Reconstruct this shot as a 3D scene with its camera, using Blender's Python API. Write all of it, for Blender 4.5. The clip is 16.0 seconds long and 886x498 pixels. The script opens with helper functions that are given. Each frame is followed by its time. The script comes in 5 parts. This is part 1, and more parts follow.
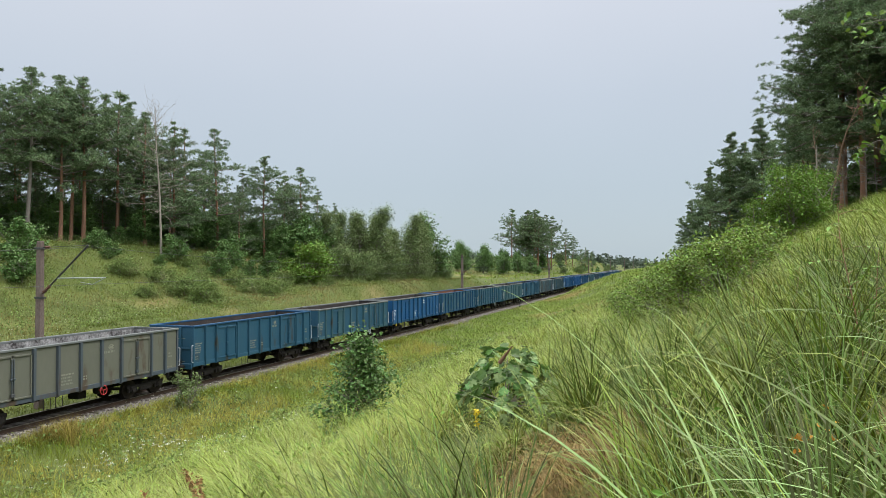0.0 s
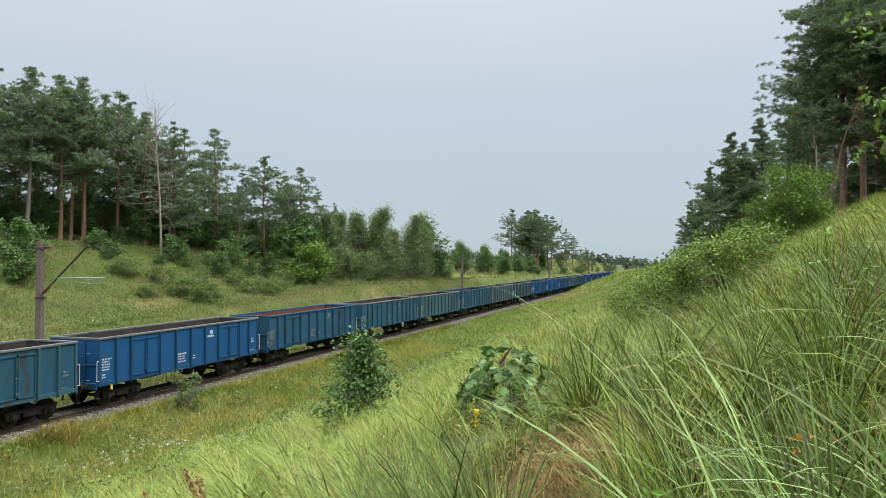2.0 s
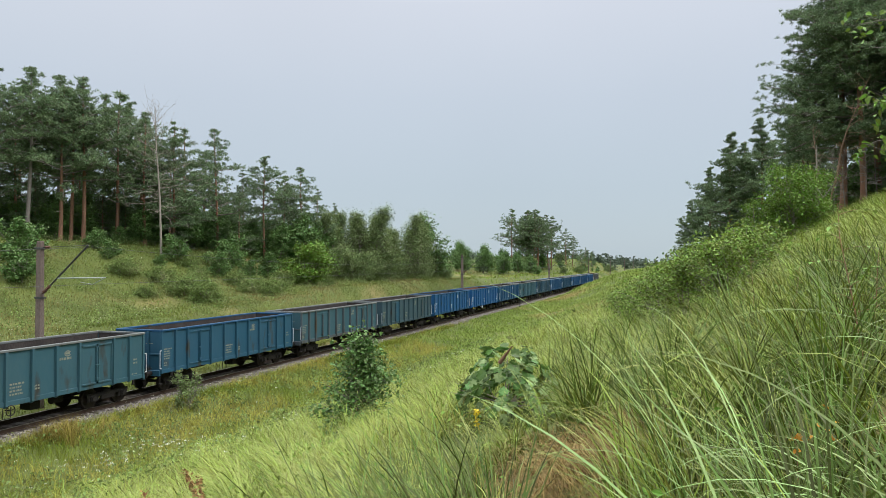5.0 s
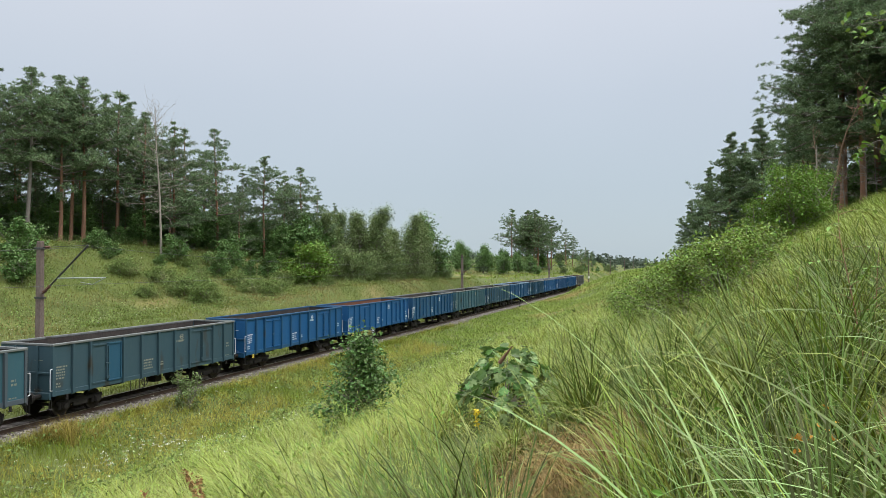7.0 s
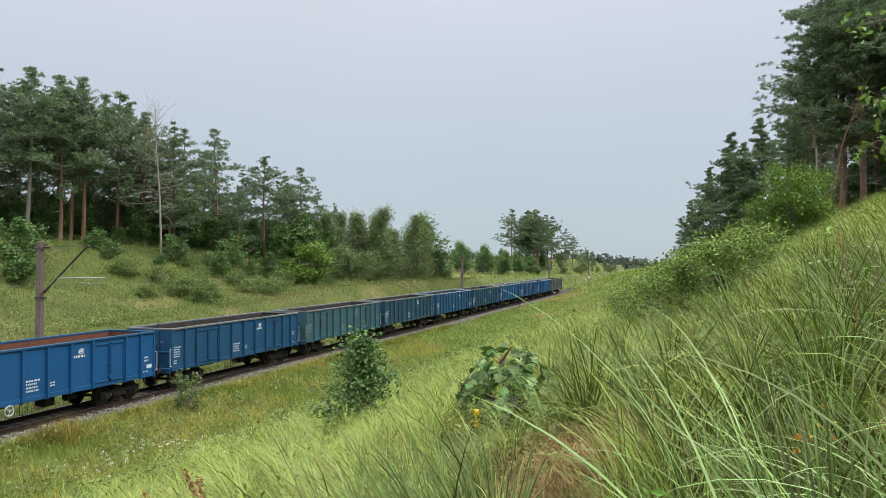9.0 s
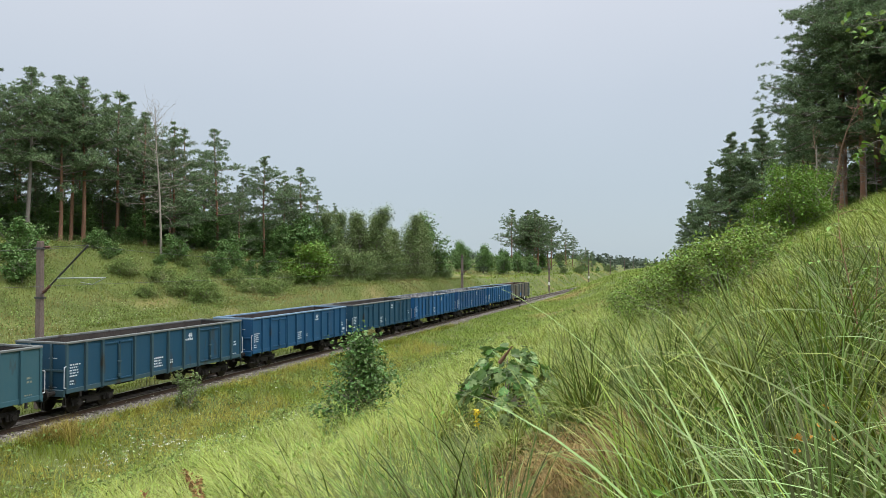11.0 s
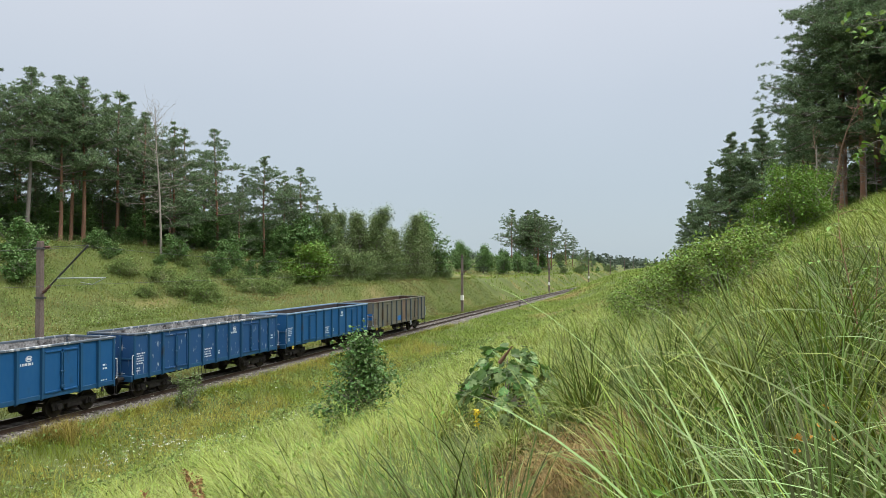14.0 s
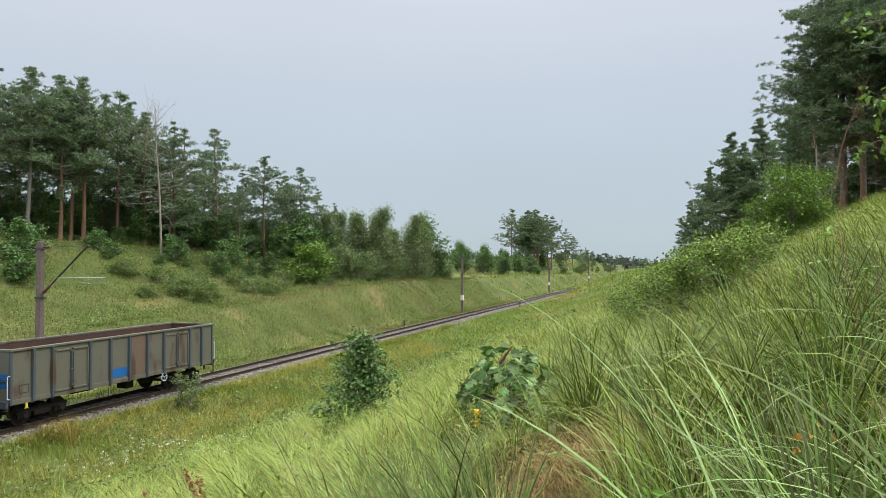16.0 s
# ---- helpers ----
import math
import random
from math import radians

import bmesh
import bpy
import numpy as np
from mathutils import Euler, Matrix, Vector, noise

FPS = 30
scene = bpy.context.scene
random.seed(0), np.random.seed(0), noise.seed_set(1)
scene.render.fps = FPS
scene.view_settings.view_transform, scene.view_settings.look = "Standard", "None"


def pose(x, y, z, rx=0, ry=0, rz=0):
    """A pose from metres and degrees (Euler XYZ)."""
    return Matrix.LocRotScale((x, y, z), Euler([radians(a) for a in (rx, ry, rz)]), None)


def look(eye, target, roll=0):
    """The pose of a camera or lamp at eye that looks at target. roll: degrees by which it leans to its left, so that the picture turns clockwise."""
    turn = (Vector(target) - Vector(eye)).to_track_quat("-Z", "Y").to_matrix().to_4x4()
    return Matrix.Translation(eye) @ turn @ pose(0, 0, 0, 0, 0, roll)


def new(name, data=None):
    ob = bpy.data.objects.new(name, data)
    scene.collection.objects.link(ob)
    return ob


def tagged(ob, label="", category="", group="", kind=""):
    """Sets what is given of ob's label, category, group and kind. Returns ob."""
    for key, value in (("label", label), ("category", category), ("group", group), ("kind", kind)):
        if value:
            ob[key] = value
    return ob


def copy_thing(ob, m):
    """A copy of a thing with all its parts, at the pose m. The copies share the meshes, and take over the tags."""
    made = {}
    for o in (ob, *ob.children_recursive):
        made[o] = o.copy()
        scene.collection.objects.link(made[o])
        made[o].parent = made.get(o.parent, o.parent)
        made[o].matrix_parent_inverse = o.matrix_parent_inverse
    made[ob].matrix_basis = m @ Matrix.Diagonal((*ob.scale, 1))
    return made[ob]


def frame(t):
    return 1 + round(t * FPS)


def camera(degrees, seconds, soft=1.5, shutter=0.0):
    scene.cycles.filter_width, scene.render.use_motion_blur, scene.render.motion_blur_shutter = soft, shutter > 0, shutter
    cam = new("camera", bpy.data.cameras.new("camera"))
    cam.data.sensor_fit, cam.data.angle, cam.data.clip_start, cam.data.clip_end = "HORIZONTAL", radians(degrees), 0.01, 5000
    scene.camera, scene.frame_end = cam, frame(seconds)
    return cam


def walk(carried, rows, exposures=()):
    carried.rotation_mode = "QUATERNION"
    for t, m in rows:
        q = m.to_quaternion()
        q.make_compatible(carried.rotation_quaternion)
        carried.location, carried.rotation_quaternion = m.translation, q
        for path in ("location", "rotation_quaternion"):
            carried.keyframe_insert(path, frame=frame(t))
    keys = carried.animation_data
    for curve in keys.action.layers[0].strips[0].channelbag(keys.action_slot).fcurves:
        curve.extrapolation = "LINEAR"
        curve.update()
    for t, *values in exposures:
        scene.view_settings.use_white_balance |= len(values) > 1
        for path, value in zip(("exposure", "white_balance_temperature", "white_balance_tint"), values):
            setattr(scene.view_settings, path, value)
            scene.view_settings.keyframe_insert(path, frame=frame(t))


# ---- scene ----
# ---- camera: it stands still on the grassy bank ----
EYE = Vector((26.566, 0.0, 6.689))
YAW, PITCH = 0.3238, 0.01798
AIM = EYE + Vector((-math.sin(YAW) * math.cos(PITCH), math.cos(YAW) * math.cos(PITCH), math.sin(PITCH))) * 50
cam = camera(63.25, 16.0, soft=0.5)
walk(cam, [(0.0, look(EYE, AIM)), (16.0, look(EYE, AIM))], exposures=[(0.0, 0.0), (16.0, 0.0)])

# ---- light: a bright overcast sky, brighter overhead ----
world = bpy.data.worlds.new("overcast_sky")
scene.world = world
world.use_nodes = True
wn, wl = world.node_tree.nodes, world.node_tree.links
wn.clear()
w_out = wn.new("ShaderNodeOutputWorld")
w_add = wn.new("ShaderNodeAddShader")
w_sky = wn.new("ShaderNodeTexSky")
w_sky.sky_type = "NISHITA"
w_sky.sun_disc = False
w_sky.sun_elevation, w_sky.sun_rotation = radians(54), radians(67)
w_bg = wn.new("ShaderNodeBackground")
w_bg.inputs[1].default_value = 0.012
w_cloud = wn.new("ShaderNodeBackground")
w_cloud.inputs[1].default_value = 0.95
w_co = wn.new("ShaderNodeTexCoord")
w_sep = wn.new("ShaderNodeSeparateXYZ")
w_ramp = wn.new("ShaderNodeValToRGB")
w_noise = wn.new("ShaderNodeTexNoise")
w_noise.inputs["Scale"].default_value = 2.2
w_noise.inputs["Detail"].default_value = 4
w_mul = wn.new("ShaderNodeMix")
w_mul.data_type, w_mul.blend_type = "RGBA", "MULTIPLY"
w_mul.inputs[0].default_value = 0.10
el = w_ramp.color_ramp.elements
el[0].position, el[0].color = 0.0, (0.50, 0.60, 0.67, 1)
el[1].position, el[1].color = 1.0, (4.2, 4.25, 4.3, 1)
for p, c in ((0.10, (0.53, 0.62, 0.70, 1)), (0.22, (0.60, 0.67, 0.76, 1)), (0.34, (0.70, 0.745, 0.83, 1))):
    e = el.new(p)
    e.color = c
wl.new(w_co.outputs["Generated"], w_sep.inputs[0])
wl.new(w_sep.outputs["Z"], w_ramp.inputs[0])
wl.new(w_co.outputs["Generated"], w_noise.inputs["Vector"])
wl.new(w_ramp.outputs[0], w_mul.inputs[6])
wl.new(w_noise.outputs["Fac"], w_mul.inputs[7])
wl.new(w_mul.outputs[2], w_cloud.inputs[0])
wl.new(w_sky.outputs[0], w_bg.inputs[0])
wl.new(w_bg.outputs[0], w_add.inputs[0])
wl.new(w_cloud.outputs[0], w_add.inputs[1])
wl.new(w_add.outputs[0], w_out.inputs[0])

sun = new("sun", bpy.data.lights.new("sun", "SUN"))
sun.data.energy, sun.data.angle, sun.data.color = 1.9, radians(22), (1.0, 0.97, 0.92)
sun.matrix_world = look((60, 45, 85), (0, 20, 0))


# ---- materials ----
def mat(name, base, other, scale=3.0, rough=0.8, metal=0.0, fine=40.0, bump=0.3, vary=0.0, through_light=0.0,
        island=0.0, third=None, third_scale=0.3, third_at=0.55, spec=0.3, streak=0.0, distance=0.02):
    """Two colours mixed by noise at two scales, with relief; third: patches of a third colour; vary, island: chance by object or piece."""
    m = bpy.data.materials.new(name)
    m.use_nodes = True
    n, l = m.node_tree.nodes, m.node_tree.links
    b = n["Principled BSDF"]
    b.inputs["Roughness"].default_value, b.inputs["Metallic"].default_value = rough, metal
    b.inputs["Specular IOR Level"].default_value = spec
    co = n.new("ShaderNodeTexCoord")
    mp = n.new("ShaderNodeMapping")
    l.new(co.outputs["Object"], mp.inputs[0])
    if streak:
        mp.inputs["Scale"].default_value = (1, 1, streak)
    info = n.new("ShaderNodeObjectInfo")
    big, small = n.new("ShaderNodeTexNoise"), n.new("ShaderNodeTexNoise")
    for t, s in ((big, scale), (small, fine)):
        t.inputs["Scale"].default_value, t.inputs["Detail"].default_value = s, 5
        l.new(mp.outputs[0], t.inputs["Vector"])
    mix = n.new("ShaderNodeMix")
    mix.data_type = "RGBA"
    mix.inputs[6].default_value, mix.inputs[7].default_value = (*base, 1), (*other, 1)
    av = n.new("ShaderNodeMath")
    av.operation = "MULTIPLY_ADD"
    l.new(small.outputs["Fac"], av.inputs[0])
    av.inputs[1].default_value = 0.5
    half = n.new("ShaderNodeMath")
    half.operation = "MULTIPLY"
    l.new(big.outputs["Fac"], half.inputs[0])
    half.inputs[1].default_value = 0.5
    l.new(half.outputs[0], av.inputs[2])
    ramp = n.new("ShaderNodeMapRange")
    ramp.inputs["From Min"].default_value, ramp.inputs["From Max"].default_value = 0.36, 0.64
    l.new(av.outputs[0], ramp.inputs["Value"])
    l.new(ramp.outputs[0], mix.inputs[0])
    colour = mix.outputs[2]
    if third:
        pn = n.new("ShaderNodeTexNoise")
        pn.inputs["Scale"].default_value, pn.inputs["Detail"].default_value = third_scale, 6
        l.new(mp.outputs[0], pn.inputs["Vector"])
        pr = n.new("ShaderNodeMapRange")
        pr.inputs["From Min"].default_value, pr.inputs["From Max"].default_value = third_at, third_at + 0.12
        l.new(pn.outputs["Fac"], pr.inputs["Value"])
        m3 = n.new("ShaderNodeMix")
        m3.data_type = "RGBA"
        l.new(pr.outputs[0], m3.inputs[0])
        l.new(colour, m3.inputs[6])
        m3.inputs[7].default_value = (*third, 1)
        colour = m3.outputs[2]
    if vary or island:
        geo = n.new("ShaderNodeNewGeometry")
        hsv = n.new("ShaderNodeHueSaturation")
        rnd = geo.outputs["Random Per Island"] if island else info.outputs["Random"]
        k = island or vary
        vr = n.new("ShaderNodeMapRange")
        vr.inputs["To Min"].default_value, vr.inputs["To Max"].default_value = 1 - k, 1 + k
        l.new(rnd, vr.inputs["Value"])
        l.new(vr.outputs[0], hsv.inputs["Value"])
        hr = n.new("ShaderNodeMapRange")
        hr.inputs["To Min"].default_value, hr.inputs["To Max"].default_value = 0.5 - 0.06 * k, 0.5 + 0.04 * k
        l.new(rnd, hr.inputs["Value"])
        l.new(hr.outputs[0], hsv.inputs["Hue"])
        l.new(colour, hsv.inputs["Color"])
        colour = hsv.outputs[0]
    l.new(colour, b.inputs["Base Color"])
    if bump:
        bp = n.new("ShaderNodeBump")
        bp.inputs["Strength"].default_value, bp.inputs["Distance"].default_value = bump, distance
        l.new(av.outputs[0], bp.inputs["Height"])
        l.new(bp.outputs[0], b.inputs["Normal"])
    if through_light:
        tr = n.new("ShaderNodeBsdfTranslucent")
        ms = n.new("ShaderNodeMixShader")
        ms.inputs[0].default_value = through_light
        l.new(colour, tr.inputs[0])
        l.new(b.outputs[0], ms.inputs[1])
        l.new(tr.outputs[0], ms.inputs[2])
        l.new(ms.outputs[0], n["Material Output"].inputs[0])
    return m


M_ground = mat("meadow_soil_and_grass", (0.050, 0.068, 0.013), (0.100, 0.122, 0.026), 0.25, 0.95, fine=3.0, bump=0.9,
               third=(0.1748, 0.1472, 0.0551), third_scale=0.12, third_at=0.56, distance=0.2)
M_grass = mat("long_grass", (0.066, 0.110, 0.007), (0.190, 0.232, 0.026), 0.5, 0.48, fine=2.5, bump=0, island=0.66, spec=0.2,
              third=(0.2724, 0.2335, 0.0496), third_scale=0.5, third_at=0.62, through_light=0.14)
M_grass_bank = mat("bank_grass", (0.108, 0.166, 0.018), (0.278, 0.332, 0.062), 0.5, 0.45, fine=2.5, bump=0, island=0.6, spec=0.22,
                   third=(0.31, 0.27, 0.06), third_scale=0.5, third_at=0.62, through_light=0.18)
M_grass_blue = mat("blue_green_grass", (0.046, 0.082, 0.012), (0.120, 0.172, 0.036), 0.6, 0.48, fine=2.5, bump=0, island=0.62, spec=0.2, through_light=0.12)
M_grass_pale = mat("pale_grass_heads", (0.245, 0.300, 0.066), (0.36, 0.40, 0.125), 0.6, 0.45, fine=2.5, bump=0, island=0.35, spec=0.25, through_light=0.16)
M_grass_glaucous = mat("glaucous_grass_blade", (0.165, 0.275, 0.085), (0.270, 0.385, 0.135), 1.5, 0.42, fine=30, bump=0.05, island=0.4, spec=0.25, through_light=0.15)
M_meadow = mat("meadow_grass", (0.082, 0.118, 0.018), (0.182, 0.206, 0.046), 0.12, 0.7, fine=0.9, bump=0, island=0.36,
               third=(0.2136, 0.1722, 0.0655), third_scale=0.10, third_at=0.49, through_light=0.15, spec=0.12)
M_dry = mat("dry_yellow_grass", (0.265, 0.250, 0.044), (0.375, 0.350, 0.085), 0.4, 0.75, fine=1.5, bump=0, island=0.5,
            third=(0.1541, 0.1975, 0.0262), third_scale=0.25, third_at=0.44, through_light=0.18, spec=0.12)
M_far_grass = mat("far_meadow_grass", (0.1495, 0.2228, 0.0423), (0.2339, 0.2970, 0.0725), 0.06, 0.8, fine=0.3, bump=0, island=0.3,
                  third=(0.3119, 0.2600, 0.1028), third_scale=0.06, third_at=0.54, through_light=0.15, spec=0.12)
# needle green raised to include the slight haze inside the far wood
M_needle = mat("pine_needles", (0.088, 0.142, 0.070), (0.172, 0.240, 0.112), 0.3, 0.6, fine=1.4, bump=0, island=0.6, through_light=0.22, spec=0.25)
M_bark_red = mat("pine_bark", (0.285, 0.140, 0.085), (0.165, 0.110, 0.080), 0.8, 0.95, fine=9, bump=0.9, streak=0.3, distance=0.04)
M_bark_grey = mat("grey_bark", (0.15, 0.13, 0.115), (0.25, 0.225, 0.20), 1.2, 0.95, fine=12, bump=0.8, streak=0.3, distance=0.03)
M_dead_wood = mat("dead_wood", (0.2511, 0.2176, 0.1841), (0.3515, 0.3097, 0.2678), 2, 0.9, fine=18, bump=0.6, streak=0.2)
M_leaf = mat("broad_leaves", (0.072, 0.145, 0.040), (0.142, 0.240, 0.072), 0.4, 0.45, fine=2, bump=0, island=0.4, through_light=0.2, spec=0.2)
M_leaf_light = mat("young_leaves", (0.092, 0.178, 0.024), (0.178, 0.285, 0.050), 0.7, 0.45, fine=3, bump=0, island=0.5, through_light=0.25, spec=0.2)
# base colour lightened in place of aerial haze over the distant aspens
M_leaf_willow = mat("willow_leaves", (0.1150, 0.1691, 0.0589), (0.2028, 0.2638, 0.1050), 0.5, 0.5, fine=2, bump=0, island=0.38, through_light=0.2, spec=0.2)
M_rail = mat("rail_steel", (0.050, 0.034, 0.027), (0.085, 0.060, 0.046), 4, 0.6, 0.4, fine=60, bump=0.2)
M_rail_top = mat("polished_rail_head", (0.45, 0.44, 0.43), (0.55, 0.54, 0.52), 2, 0.3, 1.0, fine=30, bump=0.05)
M_sleeper = mat("old_sleeper", (0.0594, 0.0483, 0.0408), (0.0891, 0.0780, 0.0669), 3, 0.95, fine=25, bump=0.6, vary=0.25)
M_ballast = mat("ballast_stone", (0.062, 0.055, 0.051), (0.205, 0.182, 0.168), 7, 0.95, fine=14, bump=1.0, distance=0.06, third=(0.1143, 0.0874, 0.0605), third_scale=0.7)
M_stone = mat("crushed_stone", (0.14, 0.125, 0.118), (0.36, 0.33, 0.31), 3, 0.9, fine=20, bump=0.4, island=0.35)
M_concrete = mat("weathered_concrete_post", (0.105, 0.075, 0.064), (0.185, 0.150, 0.135), 2.5, 0.95, fine=25, bump=0.4, streak=0.3)
M_white_band = mat("white_painted_band", (0.60, 0.59, 0.56), (0.72, 0.71, 0.68), 4, 0.8, fine=25, bump=0.1)
M_steel_dark = mat("dark_painted_steel", (0.045, 0.05, 0.05), (0.08, 0.08, 0.075), 5, 0.6, 0.3, fine=40, bump=0.1)
M_zinc = mat("galvanised_steel", (0.32, 0.36, 0.35), (0.42, 0.46, 0.45), 6, 0.5, 0.6, fine=40, bump=0.1)
M_insulator = mat("glazed_insulator", (0.10, 0.045, 0.03), (0.14, 0.07, 0.05), 6, 0.25, fine=40, bump=0.0)
M_wire = mat("copper_wire", (0.06, 0.065, 0.06), (0.10, 0.10, 0.09), 6, 0.6, 0.5, fine=40, bump=0.0)
M_under = mat("grimy_running_gear", (0.0132, 0.0120, 0.0114), (0.0300, 0.0264, 0.0240), 4, 0.8, 0.2, fine=30, bump=0.3)
M_wheel = mat("steel_wheel", (0.022, 0.018, 0.016), (0.052, 0.042, 0.037), 4, 0.6, 0.5, fine=30, bump=0.2)
M_white = mat("white_lettering", (0.42, 0.47, 0.54), (0.62, 0.65, 0.69), 6, 0.7, fine=40, bump=0)
M_yellow = mat("yellow_paint", (0.62, 0.45, 0.06), (0.70, 0.55, 0.12), 6, 0.7, fine=40, bump=0)
M_faded_marks = mat("faded_cream_lettering", (0.17, 0.19, 0.16), (0.27, 0.27, 0.21), 3, 0.8, fine=20, bump=0)
M_red = mat("red_paint", (0.45, 0.03, 0.04), (0.55, 0.06, 0.06), 6, 0.6, fine=40, bump=0)
M_coal = mat("coal_dusted_steel", (0.030, 0.026, 0.025), (0.062, 0.052, 0.048), 1.2, 0.95, fine=12, bump=0.3, streak=0.5)
M_rust_dark = mat("dark_rusty_inner_steel", (0.085, 0.045, 0.034), (0.055, 0.036, 0.030), 0.9, 0.95, fine=10, bump=0.3, streak=0.5)
M_rust = mat("rusty_inner_steel", (0.16, 0.065, 0.035), (0.10, 0.05, 0.035), 0.9, 0.95, fine=10, bump=0.3, streak=0.5)
M_lime = mat("lime_stained_steel", (0.036, 0.032, 0.032), (0.36, 0.36, 0.36), 1.6, 0.95, fine=9, bump=0.3)
M_herb = mat("meadow_herbs", (0.108, 0.168, 0.045), (0.215, 0.275, 0.090), 0.3, 0.6, fine=2, bump=0, island=0.5, through_light=0.25, third=(0.2300, 0.2300, 0.1124), third_scale=0.2, spec=0.12)
M_sedge_flower = mat("white_umbels", (0.68, 0.70, 0.60), (0.78, 0.79, 0.72), 6, 0.8, fine=20, bump=0, island=0.15)
M_yellow_flower = mat("yellow_petals", (0.75, 0.60, 0.03), (0.80, 0.66, 0.08), 6, 0.7, fine=20, bump=0, island=0.15)
M_orange_leaf = mat("orange_turned_leaves", (0.55, 0.22, 0.03), (0.62, 0.35, 0.05), 6, 0.7, fine=20, bump=0, island=0.3, through_light=0.3)
# grey-green with the haze of distance mixed into the base colour
M_far_wood = mat("distant_woodland", (0.060, 0.090, 0.060), (0.095, 0.125, 0.085), 0.05, 0.95, fine=0.4, bump=0, island=0.3)


# ---- mesh helpers ----
def np_mesh(name, v, f, smooth=False):
    v, f = np.asarray(v, np.float32), np.asarray(f, np.int32)
    me = bpy.data.meshes.new(name)
    me.vertices.add(len(v))
    me.vertices.foreach_set("co", v.ravel())
    me.loops.add(f.size)
    me.loops.foreach_set("vertex_index", f.ravel())
    me.polygons.add(len(f))
    me.polygons.foreach_set("loop_start", np.arange(len(f), dtype=np.int32) * f.shape[1])
    me.update(calc_edges=True)
    if smooth:
        me.shade_smooth()
    else:
        me.shade_flat()
    return me


def linked(name, me, material, parent=None, label="", m=None):
    if material is not None and not me.materials:
        me.materials.append(material)
    ob = new(name, me)
    if parent is not None:
        ob.parent = parent
    if m is not None:
        ob.matrix_basis = m
    if label:
        tagged(ob, label)
    return ob


def part(name, bm, material, parent=None, label="", smooth=False, m=None):
    me = bpy.data.meshes.new(name)
    bm.to_mesh(me)
    bm.free()
    if smooth:
        me.shade_smooth()
    return linked(name, me, material, parent, label, m)


def box(bm, x0, x1, y0, y1, z0, z1, bevel=0.0):
    r = bmesh.ops.create_cube(bm, size=1.0, matrix=Matrix.Translation(((x0 + x1) / 2, (y0 + y1) / 2, (z0 + z1) / 2))
                              @ Matrix.Diagonal((abs(x1 - x0), abs(y1 - y0), abs(z1 - z0), 1)))
    if bevel:
        es = {e for v in r["verts"] for e in v.link_edges}
        bmesh.ops.bevel(bm, geom=list(es), offset=bevel, segments=1, affect="EDGES")
    return bm


def rod(bm, a, b, r0, r1=None, seg=8):
    a, b = Vector(a), Vector(b)
    d = b - a
    m = Matrix.Translation((a + b) / 2) @ d.to_track_quat("Z", "Y").to_matrix().to_4x4()
    bmesh.ops.create_cone(bm, cap_ends=True, segments=seg, radius1=r0, radius2=r0 if r1 is None else r1, depth=d.length, matrix=m)
    return bm


def ring(bm, centre, axis, r, thick, seg=20):
    """A round bar bent into a hoop."""
    c, q = Vector(centre), Vector(axis).to_track_quat("Z", "Y")
    pts = [c + q @ Vector((r * math.cos(a), r * math.sin(a), 0)) for a in (2 * math.pi * i / seg for i in range(seg))]
    for i in range(seg):
        rod(bm, pts[i], pts[(i + 1) % seg], thick, seg=5)
    return bm


def tubes(segments, sides=5):
    """Tapered tubes as arrays: segments are (a, b, ra, rb)."""
    seg = np.array([(*s[0], *s[1], s[2], s[3]) for s in segments], float)
    a, b, ra, rb = seg[:, 0:3], seg[:, 3:6], seg[:, 6], seg[:, 7]
    d = b - a
    d /= np.linalg.norm(d, axis=1)[:, None] + 1e-9
    ref = np.where(np.abs(d[:, 2:3]) > 0.9, np.array([[1.0, 0, 0]]), np.array([[0, 0, 1.0]]))
    u = np.cross(d, ref)
    u /= np.linalg.norm(u, axis=1)[:, None]
    w = np.cross(d, u)
    ang = np.arange(sides) * 2 * math.pi / sides
    cs, sn = np.cos(ang)[None, :, None], np.sin(ang)[None, :, None]
    off = u[:, None, :] * cs + w[:, None, :] * sn
    va = a[:, None, :] + off * ra[:, None, None]
    vb = b[:, None, :] + off * rb[:, None, None]
    v = np.concatenate([va, vb], 1).reshape(-1, 3)
    base = (np.arange(len(seg)) * 2 * sides)[:, None]
    i = np.arange(sides)[None, :]
    j = (i + 1) % sides
    f = np.stack([base + i, base + j, base + sides + j, base + sides + i], -1).reshape(-1, 4)
    return v, f


# ---- the lie of the land ----
def sstep(a, b, t):
    t = np.clip((t - a) / (b - a), 0, 1)
    return t * t * (3 - 2 * t)


def soft(t, k=1.0):
    return np.where(t > 12 * k, t, k * np.log1p(np.exp(np.minimum(t, 12 * k) / k)))


